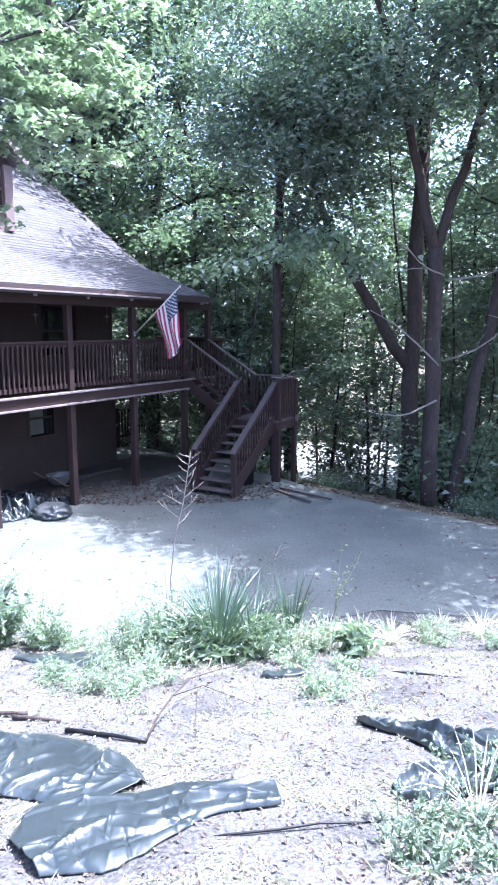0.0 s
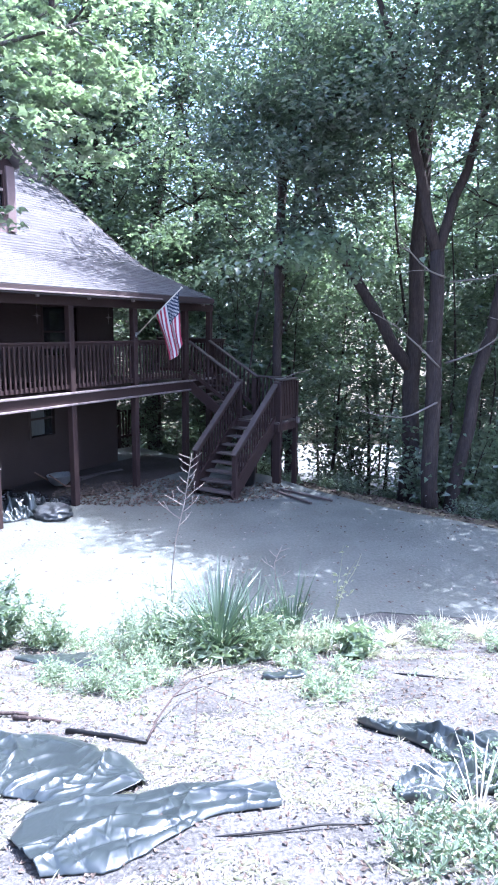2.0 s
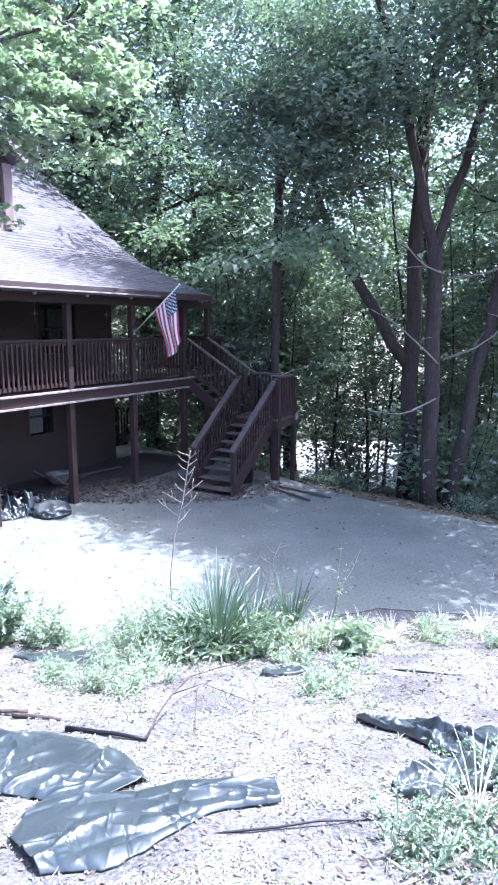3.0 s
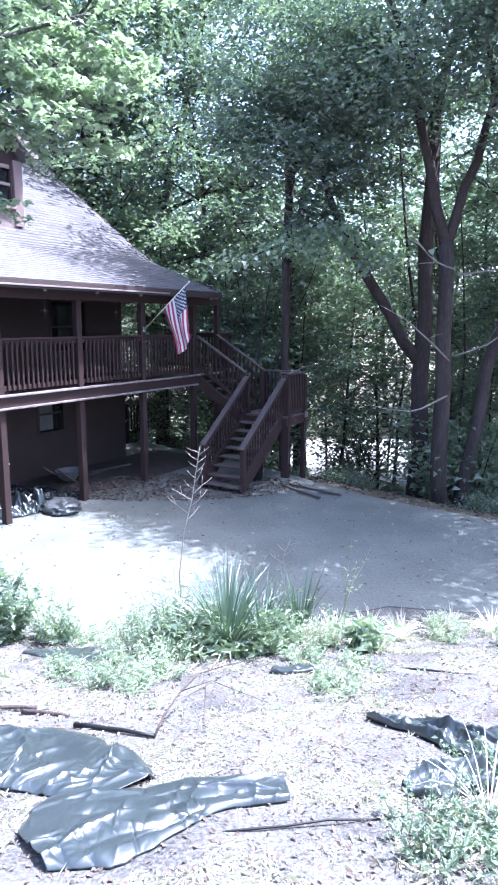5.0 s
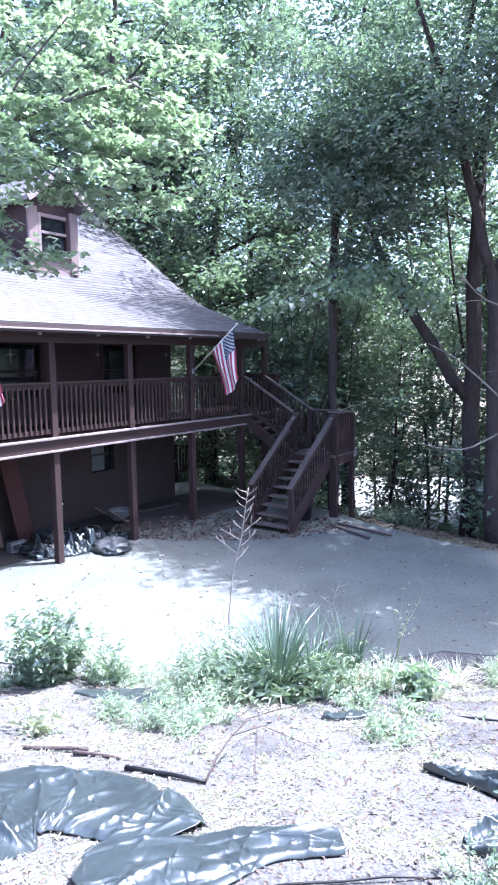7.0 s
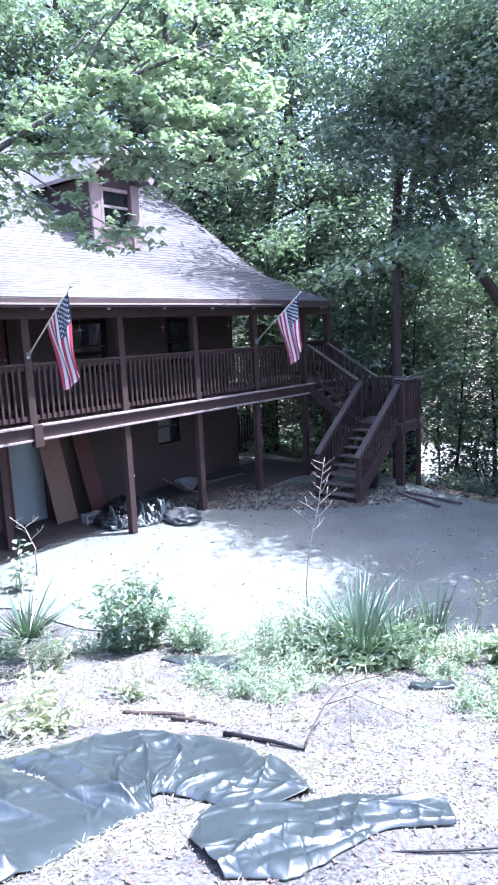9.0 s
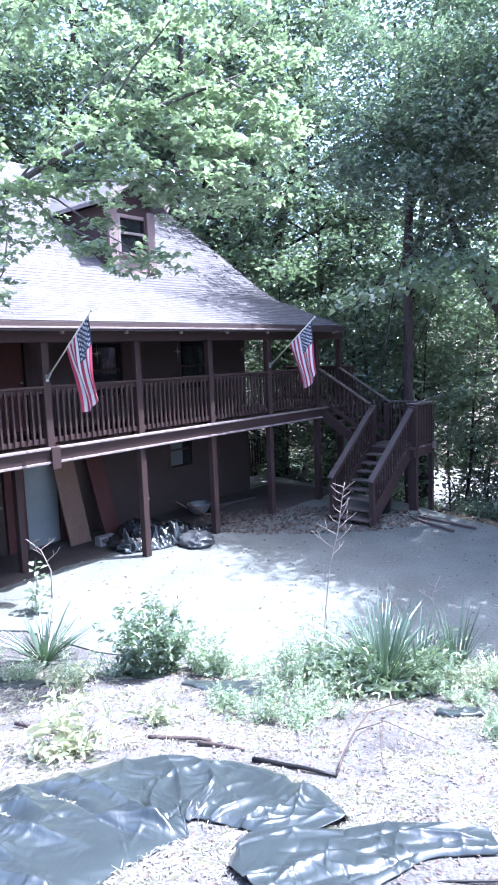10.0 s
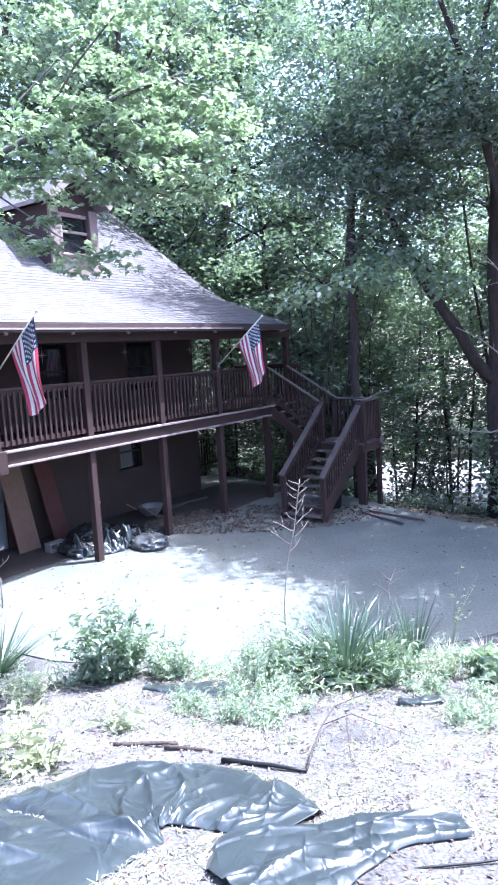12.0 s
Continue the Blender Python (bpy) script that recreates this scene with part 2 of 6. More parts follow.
def beam(bm, p, q, w, h, bev=0.0, up=(0, 0, 1)):
    """A bar of w by h from p to q."""
    p, q = Vector(p), Vector(q)
    d = (q - p)
    x = d.normalized()
    y = Vector(up).cross(x)
    y = y.normalized() if y.length > 1e-4 else Vector((0, 1, 0))
    z = x.cross(y)
    m = Matrix((x, y, z)).transposed().to_4x4()
    m.translation = (p + q) / 2
    got = bmesh.ops.create_cube(bm, size=1, matrix=m @ Matrix.Diagonal((d.length, w, h, 1)))
    if bev:
        es = list({e for vv in got["verts"] for e in vv.link_edges})
        bmesh.ops.bevel(bm, geom=es, offset=bev, segments=1, affect="EDGES")
    return bm


def tube(bm, pts, radii, sides=8):
    """A tapered round limb along points."""
    pts = [Vector(p) for p in pts]
    rings = []
    side = Vector((1, 0.3, 0.1)).normalized()
    for i, p in enumerate(pts):
        d = (pts[min(i + 1, len(pts) - 1)] - pts[max(i - 1, 0)]).normalized()
        a = (side - d * side.dot(d))
        a = a.normalized() if a.length > 1e-3 else d.orthogonal().normalized()
        b = d.cross(a)
        side = a
        rings.append([bm.verts.new(p + (a * math.cos(k * math.tau / sides) + b * math.sin(k * math.tau / sides)) * radii[i]) for k in range(sides)])
    for r, s in zip(rings, rings[1:]):
        for k in range(sides):
            bm.faces.new((r[k], r[(k + 1) % sides], s[(k + 1) % sides], s[k]))
    bm.faces.new(rings[0][::-1])
    bm.faces.new(rings[-1])
    return bm


def arrays_mesh(name, verts, faces, mat):
    me = bpy.data.meshes.new(name)
    me.from_pydata(verts.tolist() if hasattr(verts, "tolist") else verts, [], faces.tolist() if hasattr(faces, "tolist") else faces)
    me.materials.append(mat)
    me.update()
    return me


def leaf_arrays(rng, centres, size, spread=0.35, tilt=0.6, width=0.55, fold=0.18):
    """Small folded leaves (two triangles each) at the centres; tilt 0 lies flat, 1 turns anyhow."""
    n = len(centres)
    ang = rng.uniform(0, math.tau, n)
    nrm = np.stack([rng.normal(0, tilt, n), rng.normal(0, tilt, n), np.ones(n)], 1)
    nrm /= np.linalg.norm(nrm, axis=1)[:, None]
    ax = np.stack([np.cos(ang), np.sin(ang), np.zeros(n)], 1)
    ax -= nrm * (ax * nrm).sum(1)[:, None]
    ax /= np.linalg.norm(ax, axis=1)[:, None]
    ay = np.cross(nrm, ax)
    s = size * (1 + rng.uniform(-spread, spread, n))[:, None]
    base, tip = centres - ax * s * 0.5, centres + ax * s * 0.5 - nrm * s * 0.12
    left = centres + ay * s * width * 0.5 + nrm * s * fold
    right = centres - ay * s * width * 0.5 + nrm * s * fold
    v = np.stack([base, left, tip, right], 1).reshape(-1, 3)
    i = np.arange(n)[:, None] * 4
    f = np.concatenate([i + [0, 2, 1], i + [0, 3, 2]], 1).reshape(-1, 3)
    return v, f


def ground_z(x, y):
    """The lie of the land: the patio's level, the bank up to the viewer, the woods falling away."""
    s = 8.0 - y
    z = min(0.27 * (s + math.sqrt(s * s + 0.15)) / 2, 2.3)
    # the woods beyond the patio's far edge
    d = ((x - 3.4) * 0.72 + (y - 13.4) * 0.69) + 0.5
    if d > 0:
        z -= min(0.30 * d * d / (d + 1.5), 2.75)
    far = math.hypot(x, y - 12)
    if far > 45:
        z += min((far - 45) * 0.10, 9)
    return z


# ---- ground, patio, lane ----
def axis(lo, hi, fine_lo, fine_hi, fine, coarse):
    out, p = [], lo
    while p < hi:
        out.append(p)
        step = fine if fine_lo <= p < fine_hi else min(coarse, max(fine, 0.18 * min(abs(p - fine_lo), abs(p - fine_hi))))
        p += step
    return out + [hi]


gx, gy = axis(-160, 160, -8, 7, 0.14, 14), axis(-60, 220, 1.5, 17, 0.14, 14)
gv = []
for yy in gy:
    for xx in gx:
        z = ground_z(xx, yy)
        if yy < 8.2 or xx > 3:
            z += 0.05 * noise.noise((xx * 0.9, yy * 0.9, 0)) + 0.025 * noise.noise((xx * 3.1, yy * 3.1, 5))
        gv.append((xx, yy, z))
W = len(gx)
gf = [(j * W + i, j * W + i + 1, (j + 1) * W + i + 1, (j + 1) * W + i) for j in range(len(gy) - 1) for i in range(W - 1)]
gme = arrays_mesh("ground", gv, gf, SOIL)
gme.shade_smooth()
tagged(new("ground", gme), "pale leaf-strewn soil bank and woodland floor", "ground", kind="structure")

bm = bmesh.new()
outline = [(-16.0, 7.4), (-9.0, 9.6), (-6.2, 9.3), (-4.9, 8.6), (-3.4, 7.95), (-2.2, 7.75), (-0.6, 8.2), (1.0, 8.55), (3.2, 8.0), (7.0, 6.2), (14.0, 3.0),
           (14.5, 6.5), (8.0, 9.6), (4.4, 12.1), (2.6, 13.9), (1.7, 15.0), (0.6, 17.0), (-3.2, 21.5), (-9.0, 17.0), (-18.0, 9.0)]
rim = []
for (x0, y0), (x1, y1) in zip(outline, outline[1:] + outline[:1]):
    k = max(2, int(math.hypot(x1 - x0, y1 - y0) / 0.35))
    for i in range(k):
        f = i / k
        px, py = x0 + (x1 - x0) * f, y0 + (y1 - y0) * f
        rim.append((px + 0.10 * noise.noise((px * 1.3, py * 1.3, 3)), py + 0.12 * noise.noise((px * 1.3, py * 1.3, 9))))
top = [bm.verts.new((px, py, 0.035)) for px, py in rim]
low = [bm.verts.new((px, py, -0.18)) for px, py in rim]
bm.faces.new(top)
bm.faces.new(low[::-1])
for i in range(len(rim)):
    j = (i + 1) % len(rim)
    bm.faces.new((top[i], low[i], low[j], top[j]))
bmesh.ops.triangulate(bm, faces=[f for f in bm.faces if len(f.verts) > 4])
single("pavement", bm, CONCRETE, "worn grey concrete patio with fallen leaves", "patio", kind="structure")

# Brown earth, its dark colour also standing for the shade under the deck
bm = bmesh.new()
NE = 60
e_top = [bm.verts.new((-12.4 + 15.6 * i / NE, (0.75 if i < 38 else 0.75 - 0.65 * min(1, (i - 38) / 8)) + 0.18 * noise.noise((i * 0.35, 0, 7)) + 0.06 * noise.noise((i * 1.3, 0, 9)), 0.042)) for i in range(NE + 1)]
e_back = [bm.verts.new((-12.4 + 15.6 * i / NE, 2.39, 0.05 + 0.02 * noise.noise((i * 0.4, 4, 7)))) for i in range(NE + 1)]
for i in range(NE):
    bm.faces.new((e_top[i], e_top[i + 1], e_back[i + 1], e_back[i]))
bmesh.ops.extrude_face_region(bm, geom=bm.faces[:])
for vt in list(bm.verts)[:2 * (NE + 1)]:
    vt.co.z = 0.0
single("earth_floor", bm, EARTH, "brown earth under the deck, darkened for the shade there", "ground", kind="structure", m=H)

bm = bmesh.new()
for i in range(12):
    a, b = 3.0 + i * 2.6, 3.0 + (i + 1) * 2.6
    za, zb = 24.6 - 0.1 * i, 24.6 - 0.1 * (i + 1)
    vs = [bm.verts.new(p) for p in ((a, za, -2.58), (b, zb, -2.58), (b, zb + 11, -2.52), (a, za + 11, -2.52))]
    bm.faces.new(vs)
bmesh.ops.remove_doubles(bm, verts=bm.verts, dist=0.01)
got = bmesh.ops.extrude_face_region(bm, geom=bm.faces[:])
bmesh.ops.translate(bm, verts=[g for g in got["geom"] if isinstance(g, bmesh.types.BMVert)], vec=(0, 0, -0.6))
single("road", bm, ROADMAT, "sunlit pale gravel lane beyond the woods", "road", kind="structure")

# ---- house ----
U0, U1 = -12.5, 2.0          # along the wall
WALL = 2.4
house = thing("house", (-5, 4, 0), "dark red-brown two-storey cabin with a steep shingled roof", "house")


def wall_with_holes(name, u0, u1, z0, z1, y0, y1, holes, mat, parent, label=""):
    """A wall slab of real thickness with rectangular openings (u0, u1, z0, z1)."""
    bm = bmesh.new()
    us = sorted({u0, u1, *[h[0] for h in holes], *[h[1] for h in holes]})
    zs = sorted({z0, z1, *[h[2] for h in holes], *[h[3] for h in holes]})
    for a, b in zip(us, us[1:]):
        for c, d in zip(zs, zs[1:]):
            mu, mz = (a + b) / 2, (c + d) / 2
            if not any(h[0] < mu < h[1] and h[2] < mz < h[3] for h in holes):
                box(bm, (a, y0, c), (b, y1, d))
    bmesh.ops.remove_doubles(bm, verts=bm.verts, dist=0.0005)
    return part(name, bm, mat, parent, label)


low_holes = [(-5.15, -4.35, -0.2, 2.0), (-6.4, -5.6, -0.2, 2.0), (-1.05, -0.3, 1.15, 2.0)]
up_holes = [(-9.2, -8.0, 2.9, 4.3), (-5.9, -4.9, 2.52, 4.45), (-3.6, -2.4, 3.1, 4.3), (-0.5, 0.6, 3.1, 4.3)]
wall_with_holes("basement_wall", U0, U1, -1.2, 2.2, WALL, WALL + 0.25, low_holes, BLOCKWALL, house, "dark brown masonry lower wall")
wall_with_holes("upper_wall", U0, U1, 2.52, 5.6, WALL + 0.04, WALL + 0.25, up_holes, SIDING, house, "dark stained board wall")
for uu in (U0, U1 - 0.25):
    bm = bmesh.new()
    box(bm, (uu, WALL + 0.25, -1.2), (uu + 0.25, 9.4, 5.7))
    g = [bm.verts.new((uu + k, yy, zz)) for k in (0, 0.25) for yy, zz in ((WALL + 0.25, 5.7), (9.4, 5.7), (5.9, 8.2))]
    bm.faces.new(g[:3]), bm.faces.new(g[3:][::-1])
    for a, b in ((0, 1), (1, 2), (2, 0)):
        bm.faces.new((g[a], g[b], g[b + 3], g[a + 3]))
    part("end_wall", bm, SIDING, house)
bm = bmesh.new()
box(bm, (U0, 9.15, -1.2), (U1, 9.4, 5.7))
part("back_wall", bm, SIDING, house)
bm = bmesh.new()
box(bm, (U0 + 0.25, WALL + 0.25, 2.25), (U1 - 0.25, 9.15, 2.48))
part("inner_floor", bm, SIDING, house)


_V = np.linspace(-0.6, 6.6, 361)
_Z = np.cumsum(np.interp(_V, (-0.5, 1.5, 2.3, 6.0), (0.38, 0.38, 0.74, 0.74))) * (_V[1] - _V[0])
_Z += 4.57 - np.interp(-0.5, _V, _Z)


def roof_z(v):
    """Height of the roof's front slope: a flatter porch pitch swept into the steep main pitch."""
    return float(np.interp(v, _V, _Z))


RIDGE_V = 5.9
RU0, RU1 = -13.0, 2.55
bm = bmesh.new()
prof = [-0.5 + 0.25 * i for i in range(18)] + [4.5, RIDGE_V]
prof = [(v, roof_z(v)) for v in prof] + [(9.9, roof_z(RIDGE_V) - 2.9)]
rows_ = []
for v, z in prof:
    rows_.append([bm.verts.new((uu, v, z + dz)) for uu in (RU0, RU1) for dz in (0, -0.14)])
for r, s in zip(rows_, rows_[1:]):
    bm.faces.new((r[0], r[2], s[2], s[0])), bm.faces.new((r[1], s[1], s[3], r[3]))
    bm.faces.new((r[0], s[0], s[1], r[1])), bm.faces.new((r[2], r[3], s[3], s[2]))
bm.faces.new((rows_[0][0], rows_[0][1], rows_[0][3], rows_[0][2]))
bm.faces.new((rows_[-1][0], rows_[-1][2], rows_[-1][3], rows_[-1][1]))
roof = part("roof", bm, SHINGLE, house, "grey asphalt shingle roof, swept out over the porch")
# the taller back part of the roof, ending short of the gable
bm = bmesh.new()
TOP = 7.2
ring = [(5.75, roof_z(5.75) - 0.12), (5.75, roof_z(5.75) + 0.005), (TOP, roof_z(5.75) + 0.74 * (TOP - 5.75)), (9.2, 7.4), (9.2, 6.0)]
ends = [[bm.verts.new((uu, v, z)) for v, z in ring] for uu in (RU0, -1.3)]
for i in range(5):
    j = (i + 1) % 5
    bm.faces.new((ends[0][i], ends[0][j], ends[1][j], ends[1][i]))
bm.faces.new(ends[0][::-1]), bm.faces.new(ends[1])
part("upper_roof", bm, SHINGLE, house, "higher shingled ridge behind the dormer")
bm = bmesh.new()
box(bm, (RU0, -0.53, 4.45), (RU1, -0.50, 4.575), 0.004)
part("fascia", bm, SIDING, house)
bm = bmesh.new()
box(bm, (-9.0, -0.555, 4.462), (0.4, -0.53, 4.494), 0.004)
part("drip_edge", bm, TRIM, house, "pale drip edge along the eave")
# porch ceiling and beam
bm = bmesh.new()
box(bm, (RU0, -0.45, 4.44), (RU1, WALL, 4.47))
part("porch_ceiling", bm, SIDING, house)
bm = bmesh.new()
box(bm, (RU0 + 0.3, -0.07, 4.26), (3.2, 0.07, 4.44), 0.006)
part("porch_beam", bm, STAIN, house)
for k in range(9):
    bm = bmesh.new()
    box(bm, (-8.6 + 1.35 * k, -0.44, 4.385), (-8.54 + 1.35 * k, -0.38, 4.44), 0.006)
    part("eave_bracket", bm, TRIM, house, "small pale block under the eave")
# rake board
bm = bmesh.new()
for (v0, z0), (v1, z1) in zip(prof[:-1], prof[1:]):
    beam(bm, (RU1 + 0.015, v0, z0 - 0.09), (RU1 + 0.015, v1, z1 - 0.09), 0.03, 0.17)
part("rake_board", bm, STAIN, house)


def window(u0, u1, z0, z1, y, parent, frame_mat, behind=None, bars=1):
    win = part("window", box(bmesh.new(), (u0 + 0.01, y + 0.10, z0 + 0.01), (u1 - 0.01, y + 0.115, z1 - 0.01)), GLASS, parent, "dark window pane")
    t = 0.07
    for a, b in (((u0 - t, y - 0.02, z0 - t), (u0, y + 0.09, z1 + t)), ((u1, y - 0.02, z0 - t), (u1 + t, y + 0.09, z1 + t)),
                 ((u0, y - 0.02, z1), (u1, y + 0.09, z1 + t)), ((u0, y - 0.03, z0 - t), (u1, y + 0.09, z0))):
        part("window_frame", box(bmesh.new(), a, b, 0.005), frame_mat, win)
    mz = (z0 + z1) / 2
    if bars:
        part("sash_bar", box(bmesh.new(), (u0, y + 0.05, mz - 0.025), (u1, y + 0.095, mz + 0.025), 0.004), frame_mat, win)
    if behind:
        part("curtain", box(bmesh.new(), (u0 + 0.02, y + 0.085, z0 + 0.02), (u1 - 0.25, y + 0.097, z1 - 0.02)), behind, win, "pale curtain")
    return win


for h in (up_holes[0], up_holes[2], up_holes[3]):
    window(*h, WALL + 0.04, house, STAIN)
window(*low_holes[2], WALL, house, BLOCKWALL, CURTAIN)


def door(u0, u1, z0, z1, y, mat, frame_mat, label):
    d = part("door", box(bmesh.new(), (u0, y + 0.06, z0), (u1, y + 0.11, z1), 0.005), mat, house, label)
    for a, b in (((u0 - 0.16, y - 0.02, z0), (u0, y + 0.08, z1 + 0.1)), ((u1, y - 0.02, z0), (u1 + 0.16, y + 0.08, z1 + 0.1)), ((u0, y - 0.02, z1), (u1, y + 0.08, z1 + 0.1))):
        part("door_frame", box(bmesh.new(), a, b, 0.005), frame_mat, d)
    part("door_knob", tube(bmesh.new(), [(u1 - 0.09, y + 0.06, z0 + 1.0), (u1 - 0.09, y + 0.01, z0 + 1.0), (u1 - 0.09, y - 0.02, z0 + 1.0)], [0.012, 0.028, 0.02]), METAL, d, "metal knob", True)
    return d


door(-5.15, -4.35, 0.05, 2.0, WALL, GREYDOOR, REDBOARD, "grey painted door in a red frame")
door(-6.4, -5.6, 0.05, 2.0, WALL, BLOCKWALL, REDBOARD, "dim brown door in a red frame")
door(-5.9, -4.9, 2.52, 4.45, WALL + 0.04, REDBOARD, STAIN, "dark upper porch door")

# dormer
DL, DR, DV = -2.52, -1.2, 2.45          # its two cheeks and its face
dormer = part("dormer", box(bmesh.new(), (DL, DV, 5.6), (DL + 0.1, 4.9, 7.42)), STAIN, house, "small gabled dormer with a reddish-brown cheek")
part("dormer_cheek", box(bmesh.new(), (DR - 0.1, DV, 5.6), (DR, 4.9, 7.42)), SIDING, dormer)
part("dormer_face", box(bmesh.new(), (DL + 0.1, DV, 5.6), (DR - 0.1, DV + 0.1, 6.36)), PINKTRIM, dormer, "faded pinkish board face")
part("dormer_face", box(bmesh.new(), (DL + 0.1, DV, 7.24), (DR - 0.1, DV + 0.1, 7.42)), STAIN, dormer)
bm = bmesh.new()
mid_u = (DL + DR) / 2
g = [bm.verts.new((uu, vv, zz)) for vv in (DV, DV + 0.1) for uu, zz in ((DL, 7.42), (DR, 7.42), (mid_u, 8.02))]
bm.faces.new(g[:3]), bm.faces.new(g[3:][::-1])
for a, b in ((0, 1), (1, 2), (2, 0)):
    bm.faces.new((g[a], g[b], g[b + 3], g[a + 3]))
part("dormer_gable", bm, STAIN, dormer, "shaded red-brown board gable")
part("dormer_window", box(bmesh.new(), (DL + 0.2, DV + 0.05, 6.36), (DR - 0.2, DV + 0.065, 7.24)), GLASS, dormer, "dark dormer window")
for a, b, mt in (((DL - 0.03, DV - 0.05, 5.95), (DL + 0.22, DV + 0.02, 7.36), PINKTRIM), ((DR - 0.2, DV - 0.05, 5.95), (DR + 0.03, DV + 0.02, 7.36), PINKTRIM),
                 ((DL + 0.24, DV - 0.03, 6.38), (DL + 0.32, DV + 0.04, 7.24), TRIM), ((DR - 0.29, DV - 0.03, 6.38), (DR - 0.22, DV + 0.04, 7.24), STAIN),
                 ((DL + 0.32, DV - 0.03, 7.16), (DR - 0.29, DV + 0.04, 7.24), PINKTRIM), ((DL + 0.32, DV - 0.02, 6.80), (DR - 0.29, DV + 0.03, 6.86), TRIM), ((DL + 0.22, DV - 0.09, 6.30), (DR - 0.2, DV + 0.03, 6.36), PINKTRIM)):
    part("window_trim", box(bmesh.new(), a, b, 0.005), mt, dormer)
for sgn in (-1, 1):
    e = mid_u + sgn * 0.89
    ze, zr = 7.48, 8.2
    ve = float(np.interp(ze, _Z, _V))
    vr = float(np.interp(zr, _Z, _V))
    bm = bmesh.new()
    g = [bm.verts.new(p) for dz in (0, -0.08) for p in ((e, 2.12, ze + dz), (mid_u, 2.12, zr + dz), (mid_u, vr + 0.1, zr + dz), (e, ve + 0.1, ze + dz))]
    bm.faces.new(g[:4]), bm.faces.new(g[4:][::-1])
    for i in range(4):
        bm.faces.new((g[i], g[(i + 1) % 4], g[(i + 1) % 4 + 4], g[i + 4]))
    part("dormer_roof", bm, SHINGLE, dormer, "grey shingled dormer slope")
    bm = bmesh.new()
    beam(bm, (e, 2.105, ze - 0.06), (mid_u, 2.105, zr - 0.06), 0.03, 0.15)
    part("barge_board", bm, TRIM, dormer, "pale barge board")
    bm = bmesh.new()
    beam(bm, (e, 2.12, ze - 0.05), (e, ve, ze - 0.05), 0.02, 0.08)
    part("eave_board", bm, TRIM, dormer, "pale eave board")

# ---- deck ----
deck = thing("deck", (-4, 0, 2.5), "raised porch deck of red-brown stained timber on tall posts", "deck")
DU0, DU1 = -12.5, 3.9
bm = bmesh.new()
box(bm, (DU0, -0.12, 2.26), (DU1, -0.08, 2.46), 0.004)
part("rim_joist", bm, STAIN, deck)
bm = bmesh.new()
box(bm, (DU0, -0.17, 2.455), (DU1, -0.06, 2.495), 0.006)
part("deck_nosing", bm, SUNLIT_EDGE, deck, "edge board with sunlight put into its pale colour")
bm = bmesh.new()
box(bm, (DU0, -0.15, 2.215), (DU1, -0.085, 2.257), 0.006)
part("lower_ledge", bm, SUNLIT_EDGE, deck, "ledge strip with sunlight put into its pale colour")
joist = mesh_of("joist", box(bmesh.new(), (-0.02, -0.06, 2.26), (0.02, 2.38, 2.45)), STAIN)
for k in range(40):
    piece("joist", joist, deck, Matrix.Translation((DU0 + 0.25 + 0.41 * k, 0, 0)))
plank = mesh_of("deck_board", box(bmesh.new(), (DU0, -0.065, 2.455), (DU1, 0.065, 2.49), 0.004), STAIN)
for k in range(17):
    piece("deck_board", plank, deck, Matrix.Translation((0, 0.015 + 0.14 * k, 0)))
POSTS = [-12.0, -10.0, -8.0, -6.0, -4.0, -2.0, 0.0, 2.0, 3.1]


def post_z(u, v):
    p = H @ Vector((u, v, 0))
    return min(ground_z(p.x, p.y), 0.03) - 0.03


for u_ in POSTS:
    bm = bmesh.new()
    box(bm, (u_ - 0.07, -0.07, 2.26 if u_ == -6.0 else post_z(u_, 0)), (u_ + 0.07, 0.07, 4.26), 0.008)
    if u_ == -6.0:
        box(bm, (u_ - 0.085, -0.19, 2.12), (u_ + 0.085, -0.07, 2.5), 0.006)
    part("post", bm, STAIN, deck)
for u_ in (-6.0,):
    bm = bmesh.new()
    box(bm, (u_ - 0.07, 1.1, post_z(u_, 1.1)), (u_ + 0.07, 1.24, 2.26), 0.008)
    part("post", bm, STAIN, deck)

# railings, one for each bay
BAL = mesh_of("baluster", box(bmesh.new(), (-0.019, -0.019, 2.56), (0.019, 0.019, 3.45), 0.003), STAIN)
EDGES = POSTS[:-1]


def railing(p, q, label):
    """A straight level railing between two points of the plan."""
    p, q = Vector((*p, 0)), Vector((*q, 0))
    d = q - p
    r = thing("deck_railing", ((p.x + q.x) / 2, (p.y + q.y) / 2, 2.5), label, "railing", "deck railings")
    part("top_rail", beam(bmesh.new(), p + Vector((0, 0, 3.51)), q + Vector((0, 0, 3.51)), 0.14, 0.04, 0.006), STAIN, r)
    part("sub_rail", beam(bmesh.new(), p + Vector((0, 0, 3.445)), q + Vector((0, 0, 3.445)), 0.04, 0.09, 0.004), STAIN, r)
    part("bottom_rail", beam(bmesh.new(), p + Vector((0, 0, 2.60)), q + Vector((0, 0, 2.60)), 0.04, 0.09, 0.004), STAIN, r)
    n = max(2, round(d.length / 0.118))
    for k in range(1, n):
        piece("baluster", BAL, r, Matrix.Translation(p + d * (k / n) + Vector((0, -0.035, 0))) @ Matrix.Rotation(math.atan2(d.y, d.x), 4, "Z"))


for a, b in zip(EDGES, EDGES[1:]):
    railing((a + 0.07, 0), (b - 0.07, 0), "red-brown railing with close square balusters on the deck")
railing((3.17, 0), (3.85, 0), "short dark railing at the deck's end")
